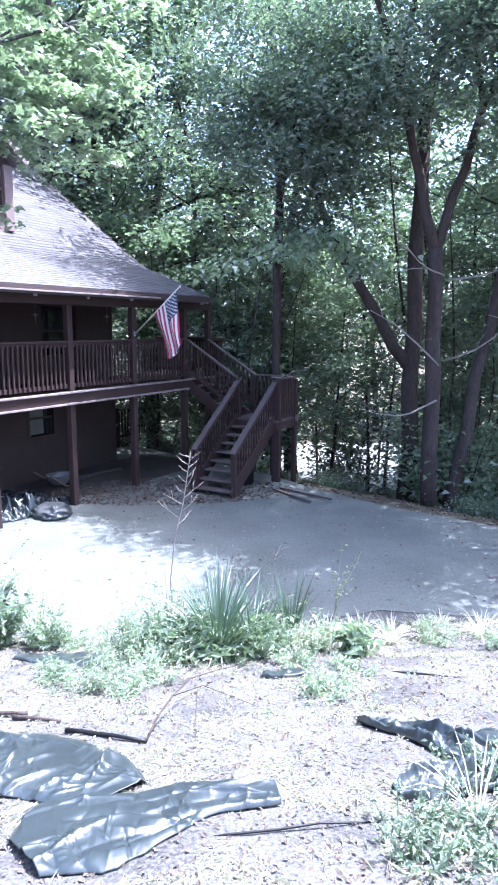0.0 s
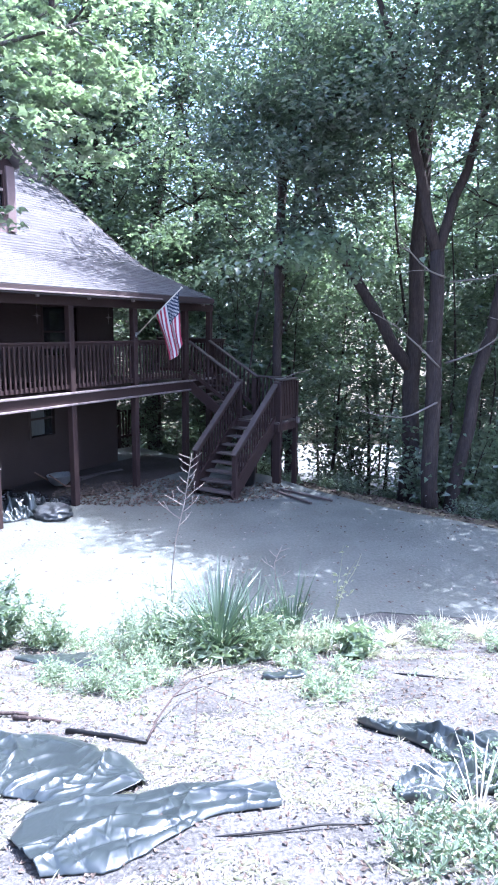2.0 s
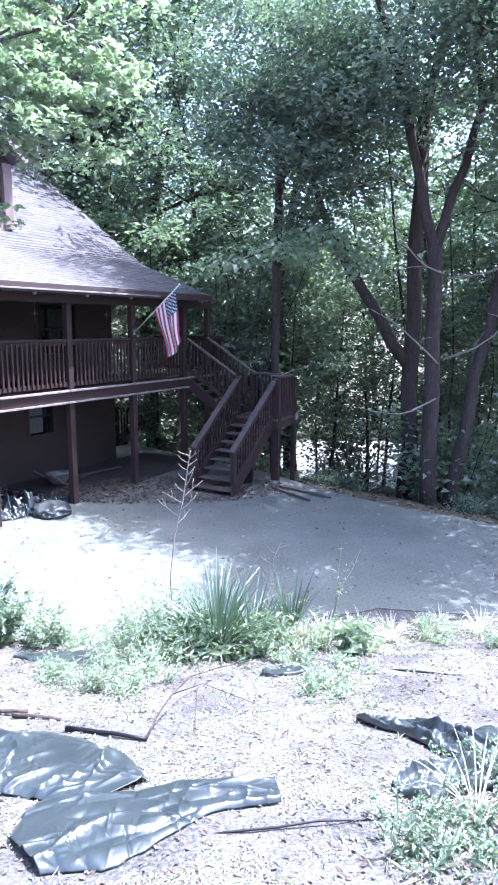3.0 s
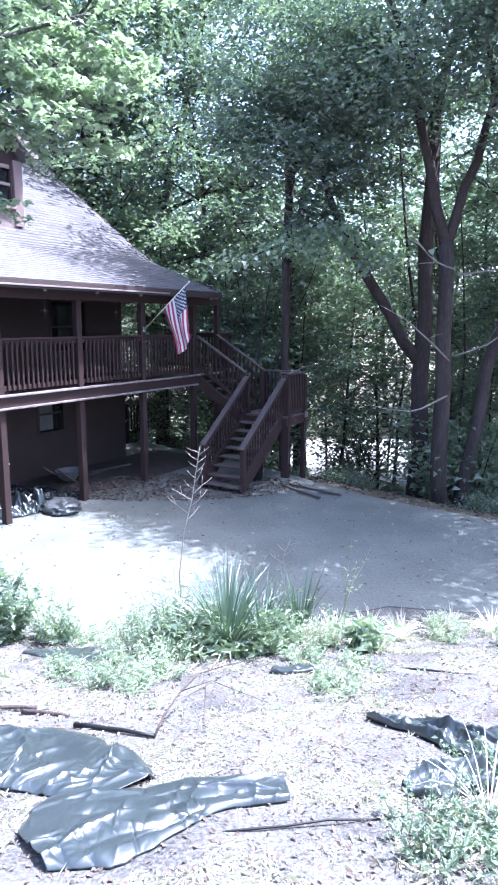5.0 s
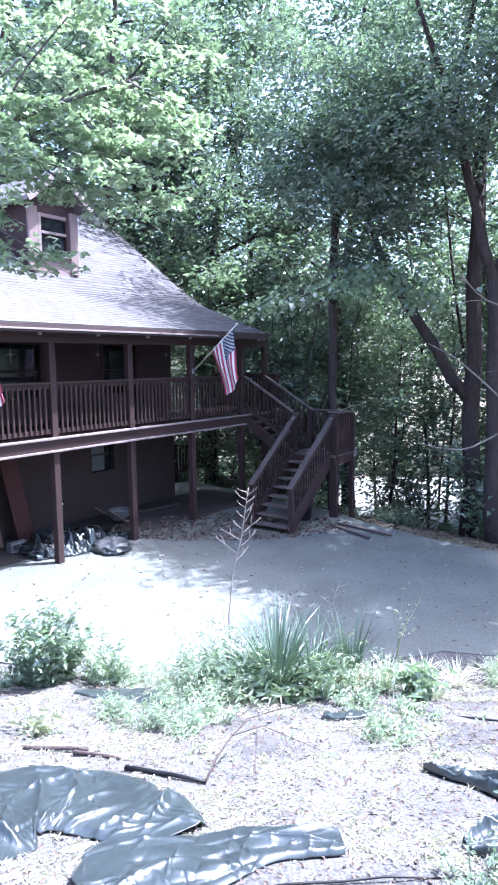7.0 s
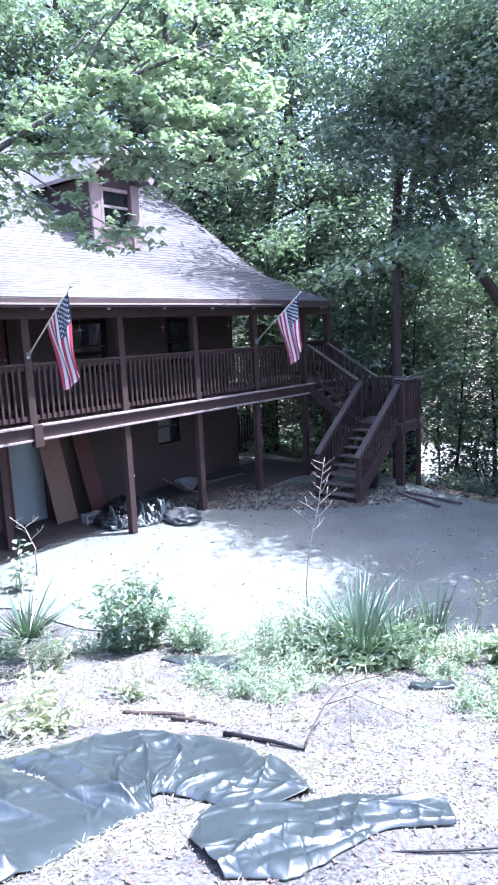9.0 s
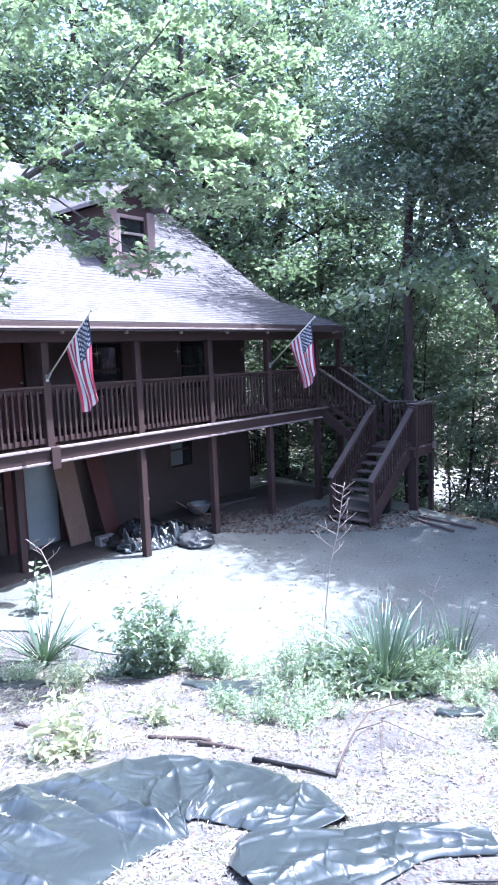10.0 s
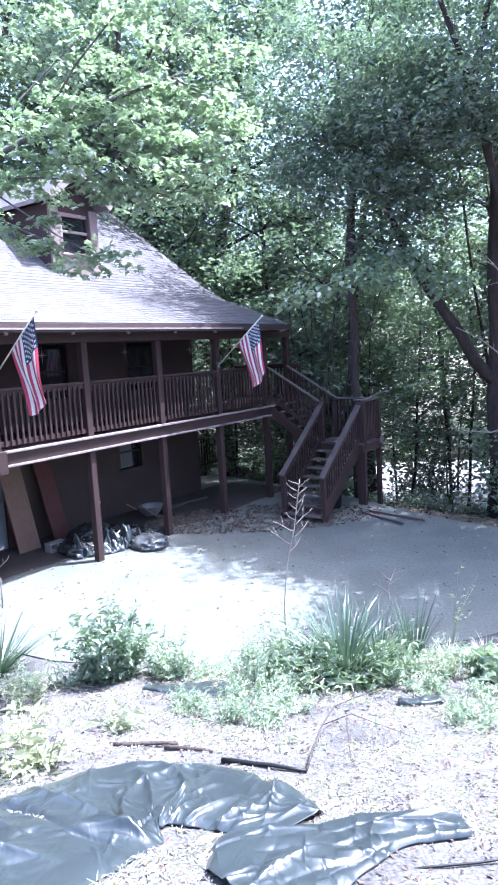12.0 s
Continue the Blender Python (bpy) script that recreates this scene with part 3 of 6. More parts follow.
railing((3.85, 0), (3.85, 2.35), "dark railing across the deck's end")

# ---- staircase ----
stairs = thing("staircase", (1.6, -2.0, 0), "red-brown wooden stairs with a turn at a landing", "stairs")
SL, SR = -1.55, -2.60        # the lower flight's two sides
LAND = 1.58
U_F, U_T = 0.18, 2.12
n_r = 9
for s in (SL, SR):
    bm = bmesh.new()
    beam(bm, (U_F + 0.02, s, 0.06), (U_T, s, LAND - 0.12), 0.045, 0.26, 0.004)
    part("stringer", bm, STAIN, stairs)
rise, run = LAND / n_r, (U_T - U_F) / (n_r - 0.5)
for k in range(1, n_r):
    bm = bmesh.new()
    box(bm, (U_F + run * (k - 1), SR + 0.03, rise * k - 0.04), (U_F + run * (k - 1) + run + 0.035, SL - 0.03, rise * k), 0.005)
    part("tread", bm, RAILTOP, stairs, "worn greyish tread")
for s in (SL, SR):
    bm = bmesh.new()
    box(bm, (0.26, s - 0.055, 0.0), (0.37, s + 0.055, 1.08), 0.008)
    part("newel_post", bm, STAIN, stairs)
    bm = bmesh.new()
    box(bm, (U_T + 0.03, s - 0.055, post_z(U_T, s) if s == SL else -0.2), (U_T + 0.14, s + 0.055, 2.55), 0.008)
    part("newel_post", bm, STAIN, stairs)
    part("handrail", beam(bmesh.new(), (0.22, s, 1.045), (U_T + 0.12, s, 2.56), 0.14, 0.04, 0.006), RAILTOP, stairs, "broad sun-greyed handrail")
    part("lower_rail", beam(bmesh.new(), (0.33, s, 0.98), (U_T + 0.05, s, 2.40), 0.04, 0.09), STAIN, stairs)
    part("lower_rail", beam(bmesh.new(), (0.33, s, 0.34), (U_T + 0.05, s, 1.68), 0.04, 0.09), STAIN, stairs)
    for k in range(15):
        f = (k + 0.5) / 15
        uu = 0.38 + (U_T - 0.38) * f
        zz = 0.34 + 1.38 * f
        part("baluster", box(bmesh.new(), (uu - 0.019, s - 0.019 + 0.03, zz), (uu + 0.019, s + 0.019 + 0.03, zz + 0.68), 0.003), STAIN, stairs)
# landing
landing = part("landing", box(bmesh.new(), (U_T - 0.06, -2.74, LAND - 0.24), (3.14, -1.42, LAND - 0.045)), STAIN, stairs, "square landing platform")
for k in range(9):
    part("landing_board", box(bmesh.new(), (U_T - 0.02 + 0.128 * k, -2.74, LAND - 0.04), (U_T + 0.10 + 0.128 * k, -1.42, LAND), 0.004), RAILTOP, landing)
for uu, vv in ((2.2, -2.70), (3.06, -2.70), (3.06, -1.5)):
    part("landing_post", box(bmesh.new(), (uu - 0.055, vv - 0.055, -0.6), (uu + 0.055, vv + 0.055, 2.55), 0.008), STAIN, stairs)
part("post_tag", box(bmesh.new(), (3.0, -2.80, LAND - 0.12), (3.13, -2.755, LAND + 0.04), 0.004), TRIM, stairs, "pale scrap on the landing post")
for p, q in (((2.2, -2.70), (3.06, -2.70)), ((3.06, -2.70), (3.06, -1.5))):
    part("top_rail", beam(bmesh.new(), (*p, 2.60), (*q, 2.60), 0.13, 0.04, 0.005), RAILTOP, stairs)
    part("lower_rail", beam(bmesh.new(), (*p, LAND + 0.08), (*q, LAND + 0.08), 0.04, 0.09), STAIN, stairs)
    pv, qv = Vector((*p, 0)), Vector((*q, 0))
    for k in range(1, 10):
        c = pv.lerp(qv, k / 10)
        part("baluster", box(bmesh.new(), (c.x - 0.03, c.y - 0.019, LAND + 0.05), (c.x + 0.03, c.y + 0.019, 2.58)), STAIN, stairs)
# upper flight, from the deck down to the landing
for uu in (2.08, 3.02):
    part("stringer", beam(bmesh.new(), (uu, -0.1, 2.34), (uu, -1.42, LAND - 0.12), 0.045, 0.26, 0.004), STAIN, stairs)
    part("handrail", beam(bmesh.new(), (uu, -0.06, 3.49), (uu, -1.56, 2.60), 0.12, 0.04, 0.006), RAILTOP, stairs, "sun-greyed handrail")
    part("lower_rail", beam(bmesh.new(), (uu, -0.06, 2.72), (uu, -1.52, 1.83), 0.04, 0.09), STAIN, stairs)
    for k in range(11):
        f = (k + 0.5) / 11
        vv, zz = -0.1 - 1.4 * f, 2.72 - 0.88 * f
        part("baluster", box(bmesh.new(), (uu - 0.019, vv - 0.019, zz), (uu + 0.019, vv + 0.019, zz + 0.76), 0.003), STAIN, stairs)
for k in range(1, 5):
    zz = 2.49 - k * (2.49 - LAND) / 5
    part("tread", box(bmesh.new(), (2.1, -0.12 - 0.27 * k, zz - 0.04), (3.0, 0.17 - 0.27 * k, zz), 0.005), RAILTOP, stairs)


# ---- woods ----
def limb_points(rng, p, d, length, n, wob, lift=0.0):
    pts, q, dv = [Vector(p)], Vector(p), Vector(d).normalized()
    for i in range(n):
        dv = (dv + Vector((rng.normal(0, wob), rng.normal(0, wob), rng.normal(0, wob) + lift))).normalized()
        q = q + dv * (length / n)
        pts.append(q.copy())
    return pts


def grow(seed, height, radius, first, spread, n_limbs, per_cluster, leaf, cluster_r=0.58, lean=(0, 0), wob=0.05):
    """Trunk-and-limb mesh and leaf arrays of a broad-leaved tree standing at the origin."""
    rng = np.random.default_rng(seed)
    bm = bmesh.new()
    trunk = limb_points(rng, (0, 0, -0.3), (lean[0], lean[1], 1), height * 0.92, 9, wob)
    tube(bm, trunk, [radius * (1.25 if i == 0 else 1.0 - 0.088 * i) for i in range(len(trunk))], 9)
    ends = []
    for k in range(n_limbs):
        f = first + (1 - first) * (k + rng.uniform(0, 0.9)) / n_limbs
        i = min(int(f * 9), 8)
        at = trunk[i].lerp(trunk[i + 1], f * 9 - i)
        az = k * 2.4 + rng.uniform(-0.5, 0.5)
        ln = spread * (1.15 - 0.6 * f) * rng.uniform(0.7, 1.2)
        pts = limb_points(rng, at, (math.cos(az), math.sin(az), rng.uniform(0.15, 0.7)), ln, 5, 0.16, 0.02)
        r0 = radius * (0.42 - 0.25 * f)
        tube(bm, pts, [r0 * (1 - 0.17 * j) for j in range(6)], 6)
        ends += [(q, 1.0) for q in pts[2:]]
        for j in (2, 3, 4):
            a2 = az + rng.choice([-1, 1]) * rng.uniform(0.5, 1.2)
            sub = limb_points(rng, pts[j], (math.cos(a2), math.sin(a2), rng.uniform(-0.1, 0.5)), ln * 0.45, 3, 0.2)
            tube(bm, sub, [r0 * 0.4 * (1 - 0.28 * i2) for i2 in range(4)], 5)
            ends += [(q, 0.9) for q in sub[1:]]
    ends.append((trunk[-1], 1.0))
    cs = []
    for q, w in ends:
        n = int(per_cluster * rng.uniform(0.35, 1.5))
        c = rng.normal(0, 1, (n, 3)) * np.array([cluster_r, cluster_r, cluster_r * 0.45]) * rng.uniform(0.6, 1.25)
        cs.append(c + np.array(q))
    cs = np.concatenate(cs)
    return bm, leaf_arrays(rng, cs, leaf, tilt=0.42)


def make_tree(name, grown, bark, leafmat, label, m, group="woodland trees"):
    bm, (lv, lf) = grown
    t = new(name)
    t.matrix_basis = m
    BASE[t] = Vector((0, 0, 0))
    tagged(t, label, "tree", group)
    part("trunk", bm, bark, t, "rough grey-brown trunk and limbs", True)
    c = new("crown", arrays_mesh("crown", lv, lf, leafmat))
    c.parent = t
    BASE[c] = Vector((0, 0, 0))
    return t


def stand(x, y, turn=0, s=1.0):
    return pose(x, y, ground_z(x, y), 0, 0, turn) @ Matrix.Diagonal((s, s, s, 1))


protos = []
SPEC = [(11, 17, 0.20, 0.22, 4.2, 18, 37, 0.21), (12, 19, 0.23, 0.26, 4.6, 18, 37, 0.22), (13, 15, 0.16, 0.14, 3.6, 19, 36, 0.20), (14, 20, 0.24, 0.30, 5.0, 18, 37, 0.23), (15, 13, 0.13, 0.10, 3.2, 18, 34, 0.19)]
SPOTS = [(-9.5, 27), (-4.2, 25.5), (-1.0, 23), (2.2, 22.5), (9.8, 26.5), (9.0, 19), (11.5, 15.5), (-13, 25), (-7, 31), (-2.5, 29), (2.0, 37.5), (13.5, 25), (-17, 22), (-15, 31), (-10, 36),
         (-4, 36), (1.5, 41), (6, 42), (11, 41), (16, 38), (19, 29), (17, 20), (15, 12.5), (-21, 28), (-20, 18), (-24, 36), (24, 34), (-12, 45), (-3, 48), (8, 50), (18, 48), (26, 24), (-30, 26), (-16, 52), (28, 46),
         (-18, -8), (-8, -14), (6, -15), (16, -8), (20, 3), (-24, 6), (-6.5, 23.5), (-11, 28), (-6, 27.5), (-14, 20.5), (-26, 44), (20, 42)]
placed = 0
TREE_LABEL = ["tall slender woodland tree with dense green leaves", "tall leafy woodland tree on a straight trunk", "young woodland tree leafy nearly to the ground", "tall woodland tree with a high spreading crown", "slim understorey tree with low green boughs"]
rng = np.random.default_rng(77)
for i, (x, y) in enumerate(SPOTS):
    k = i % 5
    m = stand(x, y, rng.uniform(0, 360), rng.uniform(0.9, 1.15))
    if len(protos) <= k:
        protos.append(make_tree("tree", grow(*SPEC[k]), BARK, LEAF_WOOD if k % 2 else LEAF_DEEP, TREE_LABEL[k], m))
    else:
        copy_thing(protos[k], m)


# small understorey trees
UNDER = [(-2.4, 22.6), (0.2, 22.2), (1.6, 21.6), (3.3, 21.4), (5.3, 21.8), (4.2, 24.4), (1.0, 25.2), (6.8, 22.4), (8.2, 19.6), (-0.6, 25.6), (2.4, 26), (-3.6, 24.4), (9.6, 21.4), (-4.8, 23.6), (6.9, 18.2), (9.2, 15.6)]
small = []
for i, (x, y) in enumerate(UNDER):
    m = stand(x, y, rng.uniform(0, 360), rng.uniform(0.85, 1.35))
    if len(small) < 3:
        small.append(make_tree("understorey_tree", grow(40 + i, 6.5 + 0.8 * i, 0.045, 0.26, 1.9, 15, 24, 0.13, 0.34), BARK, LEAF_UNDER_LIT, "small slender understorey tree with layered leaves", m, "understorey trees"))
    else:
        copy_thing(small[i % 3], m)

# taller crowns standing behind the roof
for x, y, s in ((-12.2, 26.5, 1.35), (-15.5, 27.5, 1.4), (-8.6, 29.5, 1.4), (-2.6, 27.2, 1.35), (8.4, 24.8, 1.2), (12.4, 22.4, 1.2)):
    copy_thing(protos[3], stand(x, y, 40 * x, s))

# the woods far behind, too small to pick apart
rng = np.random.default_rng(9)
n = 9000
a = rng.uniform(-0.95, 0.95, n)
d = rng.uniform(46, 62, n)
c = np.stack([d * np.sin(a), d * np.cos(a) + 2, np.zeros(n)], 1)
lump = np.array([noise.noise((x * 0.16, y * 0.16, 2.0)) for x, y in zip(a * 50, d)])
c[:, 2] = -2 + (19 + 7 * lump) * rng.uniform(0, 1, n) ** 0.8
lv, lf = leaf_arrays(rng, c, 0.75, tilt=0.6)
tagged(new("far_woods", arrays_mesh("far_woods", lv, lf, LEAF_DEEP)), "far wall of green woodland leaves", "woods", kind="stuff")

# the near trees at the patio's far edge
def placed_tree(name, label, limbs, bark, leafmat, leaf, clusters, seed, per, radius):
    """A tree from its limbs (points and radii); leaf clumps hang round given centres."""
    rng = np.random.default_rng(seed)
    base = Vector(limbs[0][0][0])
    t = new(name)
    t.matrix_basis = Matrix.Translation(base)
    BASE[t] = base
    tagged(t, label, "tree", "woodland trees")
    bm = bmesh.new()
    for pts, r in limbs:
        tube(bm, pts, r, 10)
    part("trunk", bm, bark, t, "bare rough trunk and limbs", True)
    cs = []
    for c, rr in clusters:
        n = int(per * rng.uniform(0.7, 1.3))
        # broken up into sprays
        sp = np.clip(rng.normal(0, 1, (max(3, n // 28), 3)), -1.5, 1.5) * np.array([rr, rr, rr * 0.45])
        d = sp[rng.integers(0, len(sp), n)] + rng.normal(0, 1, (n, 3)) * np.array([radius, radius, radius * 0.35])
        cs.append(np.array(c) - np.array(base) + d)
    lv, lf = leaf_arrays(rng, np.concatenate(cs), leaf, tilt=0.5)
    c = new("crown", arrays_mesh("crown", lv, lf, leafmat))
    c.parent = t
    return t


def arc(p, q, n, sag, seed):
    """A bent limb between two points."""
    rng = np.random.default_rng(seed)
    p, q = Vector(p), Vector(q)
    return [p.lerp(q, i / n) + Vector((0, 0, sag * math.sin(math.pi * i / n))) + Vector(rng.normal(0, 0.035, 3)) * (0 if i in (0, n) else 1) * (q - p).length * 0.16 for i in range(n + 1)]


def taper(a, b, n):
    return [a + (b - a) * i / n for i in range(n + 1)]


gz_ = ground_z(4.25, 15.0)
placed_tree("tree", "grey-trunked tree forking high above the patio's edge",
            [(arc((4.25, 15.0, gz_ - 0.2), (4.05, 15.0, 5.6), 6, 0, 1), taper(0.20, 0.155, 6)),
             (arc((4.05, 15.0, 5.5), (3.0, 14.9, 9.0), 5, 0.1, 2), taper(0.13, 0.08, 5)),
             (arc((4.05, 15.0, 5.5), (4.95, 15.0, 8.6), 5, 0.0, 3), taper(0.12, 0.08, 5)),
             (arc((3.0, 14.9, 9.0), (1.6, 14.0, 11.5), 4, 0.2, 4), taper(0.075, 0.03, 4)),
             (arc((3.0, 14.9, 9.0), (3.4, 13.8, 12.5), 4, 0.2, 5), taper(0.07, 0.03, 4)),
             (arc((4.95, 15.0, 8.6), (6.6, 13.5, 11.5), 4, 0.2, 6), taper(0.07, 0.03, 4)),
             (arc((4.95, 15.0, 8.6), (4.6, 16.0, 12.6), 4, 0.2, 7), taper(0.07, 0.03, 4))],
            BARK, LEAF_DEEP, 0.135,
            [((3.4, 13.6, 11.0), 0.9), ((4.2, 14.2, 12.4), 1.1), ((5.0, 14.0, 11.6), 1.2), ((6.6, 13.2, 11.3), 1.2), ((4.6, 16.0, 12.8), 1.3),
             ((2.6, 15.4, 9.8), 0.9), ((5.8, 15.0, 10.0), 1.0), ((4.6, 12.6, 10.6), 0.9), ((6.0, 12.0, 10.6), 1.1), ((3.5, 12.7, 9.4), 0.6), ((3.0, 13.8, 8.6), 0.8), ((4.6, 13.2, 8.4), 0.8), ((5.6, 13.8, 7.8), 0.8), ((2.3, 14.8, 8.2), 0.7),
             ((5.0, 11.5, 9.4), 0.7), ((5.8, 10.7, 9.0), 0.6), ((6.6, 12.4, 8.6), 0.9), ((4.2, 12.0, 9.0), 0.5), ((2.0, 15.6, 8.6), 0.6)], 21, 1250, 0.30)
gz_ = ground_z(4.75, 15.2)
placed_tree("tree", "leaning grey-trunked tree beside the patio",
            [(arc((4.72, 15.1, gz_ - 0.2), (6.0, 15.4, 6.0), 6, 0.05, 11), taper(0.17, 0.12, 6)), (arc((6.0, 15.4, 6.0), (7.6, 15.0, 10.5), 5, 0.1, 12), taper(0.11, 0.04, 5)),
             (arc((6.0, 15.4, 6.0), (6.2, 13.6, 9.5), 4, 0.1, 13), taper(0.09, 0.03, 4))],
            BARK, LEAF_DEEP, 0.135, [((7.6, 15.0, 10.6), 1.2), ((6.3, 13.4, 9.4), 1.0), ((8.2, 13.6, 10.0), 1.2), ((7.0, 16.4, 9.4), 1.2), ((8.8, 15.8, 9.0), 1.2), ((7.4, 12.2, 9.6), 1.1)], 22, 980, 0.32)
gz_ = ground_z(4.4, 17.2)
placed_tree("tree", "dark straight trunk rising behind the patio's edge",
            [(arc((4.4, 17.2, gz_ - 0.2), (4.5, 17.3, 9.0), 6, 0, 21), taper(0.24, 0.16, 6)), (arc((4.5, 17.3, 9.0), (5.6, 17.6, 13.5), 4, 0, 22), taper(0.13, 0.05, 4)),
             (arc((4.4, 17.2, 2.8), (2.2, 17.4, 6.2), 5, -0.1, 23), taper(0.17, 0.11, 5)), (arc((2.2, 17.4, 6.2), (0.9, 17.0, 9.2), 4, 0, 24), taper(0.10, 0.03, 4))],
            BARK, LEAF_DEEP, 0.135, [((1.2, 17.0, 9.0), 1.2), ((2.2, 17.4, 8.0), 1.0), ((5.6, 17.6, 13.2), 1.4), ((4.0, 18.2, 12.0), 1.3), ((0.2, 16.8, 10.4), 1.2), ((3.2, 18.6, 10.2), 1.3)], 23, 950, 0.34)
gz_ = ground_z(1.0, 18.3)
placed_tree("tree", "slim dark tree standing just behind the stairs",
            [(arc((1.0, 18.3, gz_ - 0.2), (1.05, 18.4, 6.5), 6, 0, 31), taper(0.13, 0.10, 6)), (arc((1.05, 18.4, 6.5), (0.6, 18.0, 12.0), 5, 0, 32), taper(0.09, 0.03, 5)),
             (arc((1.05, 18.4, 5.6), (1.3, 15.2, 5.9), 5, 0.3, 33), taper(0.05, 0.015, 5)), (arc((1.05, 18.4, 5.4), (-0.4, 15.0, 5.2), 5, 0.3, 34), taper(0.05, 0.015, 5))],
            BARK, LEAF_DEEP, 0.145, [((1.6, 16.4, 6.3), 0.45), ((0.6, 18.0, 10.6), 1.3), ((-0.6, 18.4, 9.4), 1.2), ((1.8, 18.6, 9.0), 1.1), ((0.6, 18.4, 12.4), 1.2), ((0.6, 15.6, 7.5), 0.6), ((1.4, 15.4, 8.6), 0.7), ((0.1, 16.2, 9.0), 0.7), ((1.8, 15.8, 7.2), 0.6), ((1.0, 15.2, 9.8), 0.7), ((-0.4, 16.6, 8.0), 0.6), ((2.2, 15.4, 9.6), 0.6)], 24, 832, 0.26)
gz_ = ground_z(1.3, 20.4)
placed_tree("tree", "dense dark-leaved tree rising behind the stairs",
            [(arc((1.3, 20.4, gz_ - 0.2), (1.4, 20.4, 8.0), 6, 0, 51), taper(0.16, 0.12, 6)), (arc((1.4, 20.4, 8.0), (2.0, 18.8, 14.5), 5, 0, 52), taper(0.11, 0.03, 5)),
             (arc((1.4, 20.4, 8.0), (4.2, 18.2, 11.0), 4, 0.2, 53), taper(0.07, 0.02, 4)), (arc((1.4, 20.4, 7.9), (0.6, 18.4, 10.0), 4, 0.2, 54), taper(0.07, 0.02, 4))],
            BARK, LEAF_DEEP, 0.15, [((2.0, 18.6, 9.0), 1.0), ((3.0, 18.2, 10.2), 1.1), ((1.2, 18.0, 10.8), 1.1), ((4.2, 17.8, 11.2), 1.2), ((2.2, 17.8, 12.4), 1.2), ((3.4, 18.0, 13.6), 1.3), ((1.4, 18.2, 14.4), 1.2), ((5.0, 18.4, 12.6), 1.2),
                                    ((3.6, 17.6, 8.6), 0.9), ((2.6, 17.4, 7.4), 0.7), ((0.6, 18.2, 9.2), 0.9), ((4.8, 18.2, 9.6), 1.0), ((2.8, 18.8, 15.4), 1.3), ((5.0, 17.6, 14.8), 1.3)], 26, 1150, 0.30)
gz_ = ground_z(-6.6, 26)
placed_tree("tree", "dark leaning trunk seen above the roof",
            [(arc((-6.6, 26, gz_ - 0.2), (-5.5, 26, 7.6), 5, 0, 55), taper(0.26, 0.21, 5)), (arc((-5.5, 26, 7.6), (-4.4, 26, 10.7), 4, 0, 56), taper(0.21, 0.16, 4)), (arc((-4.4, 26, 10.7), (-4.0, 26, 16.0), 4, 0, 57), taper(0.16, 0.05, 4)),
             (arc((-5.5, 26, 7.6), (-3.4, 25.4, 11.6), 4, 0.1, 58), taper(0.10, 0.03, 4))],
            BARK, LEAF_WOOD, 0.2, [((-4.0, 26, 15.5), 1.4), ((-5.2, 25.6, 13.6), 1.3), ((-2.8, 25.6, 13.0), 1.3), ((-6.2, 26.4, 15.0), 1.4), ((-3.0, 26.4, 16.6), 1.4)], 27, 700, 0.4)
# tree added past the patio's side, trunk out of view, to shade it
gz_ = ground_z(9.2, 11.2)
placed_tree("tree", "broad tree added beyond the patio's side to shade it",
            [(arc((9.2, 11.2, gz_ - 0.2), (9.0, 11.2, 6.0), 6, 0, 41), taper(0.22, 0.15, 6)), (arc((9.0, 11.2, 6.0), (7.0, 11.0, 9.6), 5, 0.2, 42), taper(0.12, 0.04, 5)), (arc((9.0, 11.2, 6.0), (10.6, 10.6, 10.0), 5, 0.2, 43), taper(0.12, 0.04, 5)), (arc((7.0, 11.0, 9.6), (3.9, 9.8, 9.7), 5, 0.2, 44), taper(0.04, 0.015, 5))],
            BARK, LEAF_DEEP, 0.135, [((4.4, 9.7, 9.2), 0.5), ((3.9, 10.3, 9.6), 0.45), ((5.0, 9.4, 9.0), 0.5), ((3.6, 9.6, 9.8), 0.35), ((5.8, 10.6, 8.8), 0.9), ((7.2, 9.6, 7.6), 0.6), ((7.0, 11.4, 9.6), 1.2), ((8.6, 10.6, 10.2), 1.2), ((10.4, 10.6, 10.0), 1.3), ((8.8, 12.4, 9.8), 1.3), ((6.6, 10.2, 8.4), 1.0), ((10.0, 12.4, 8.8), 1.2), ((8.0, 9.9, 8.6), 0.9), ((11.0, 11.6, 9.4), 1.2)], 25, 1250, 0.30)

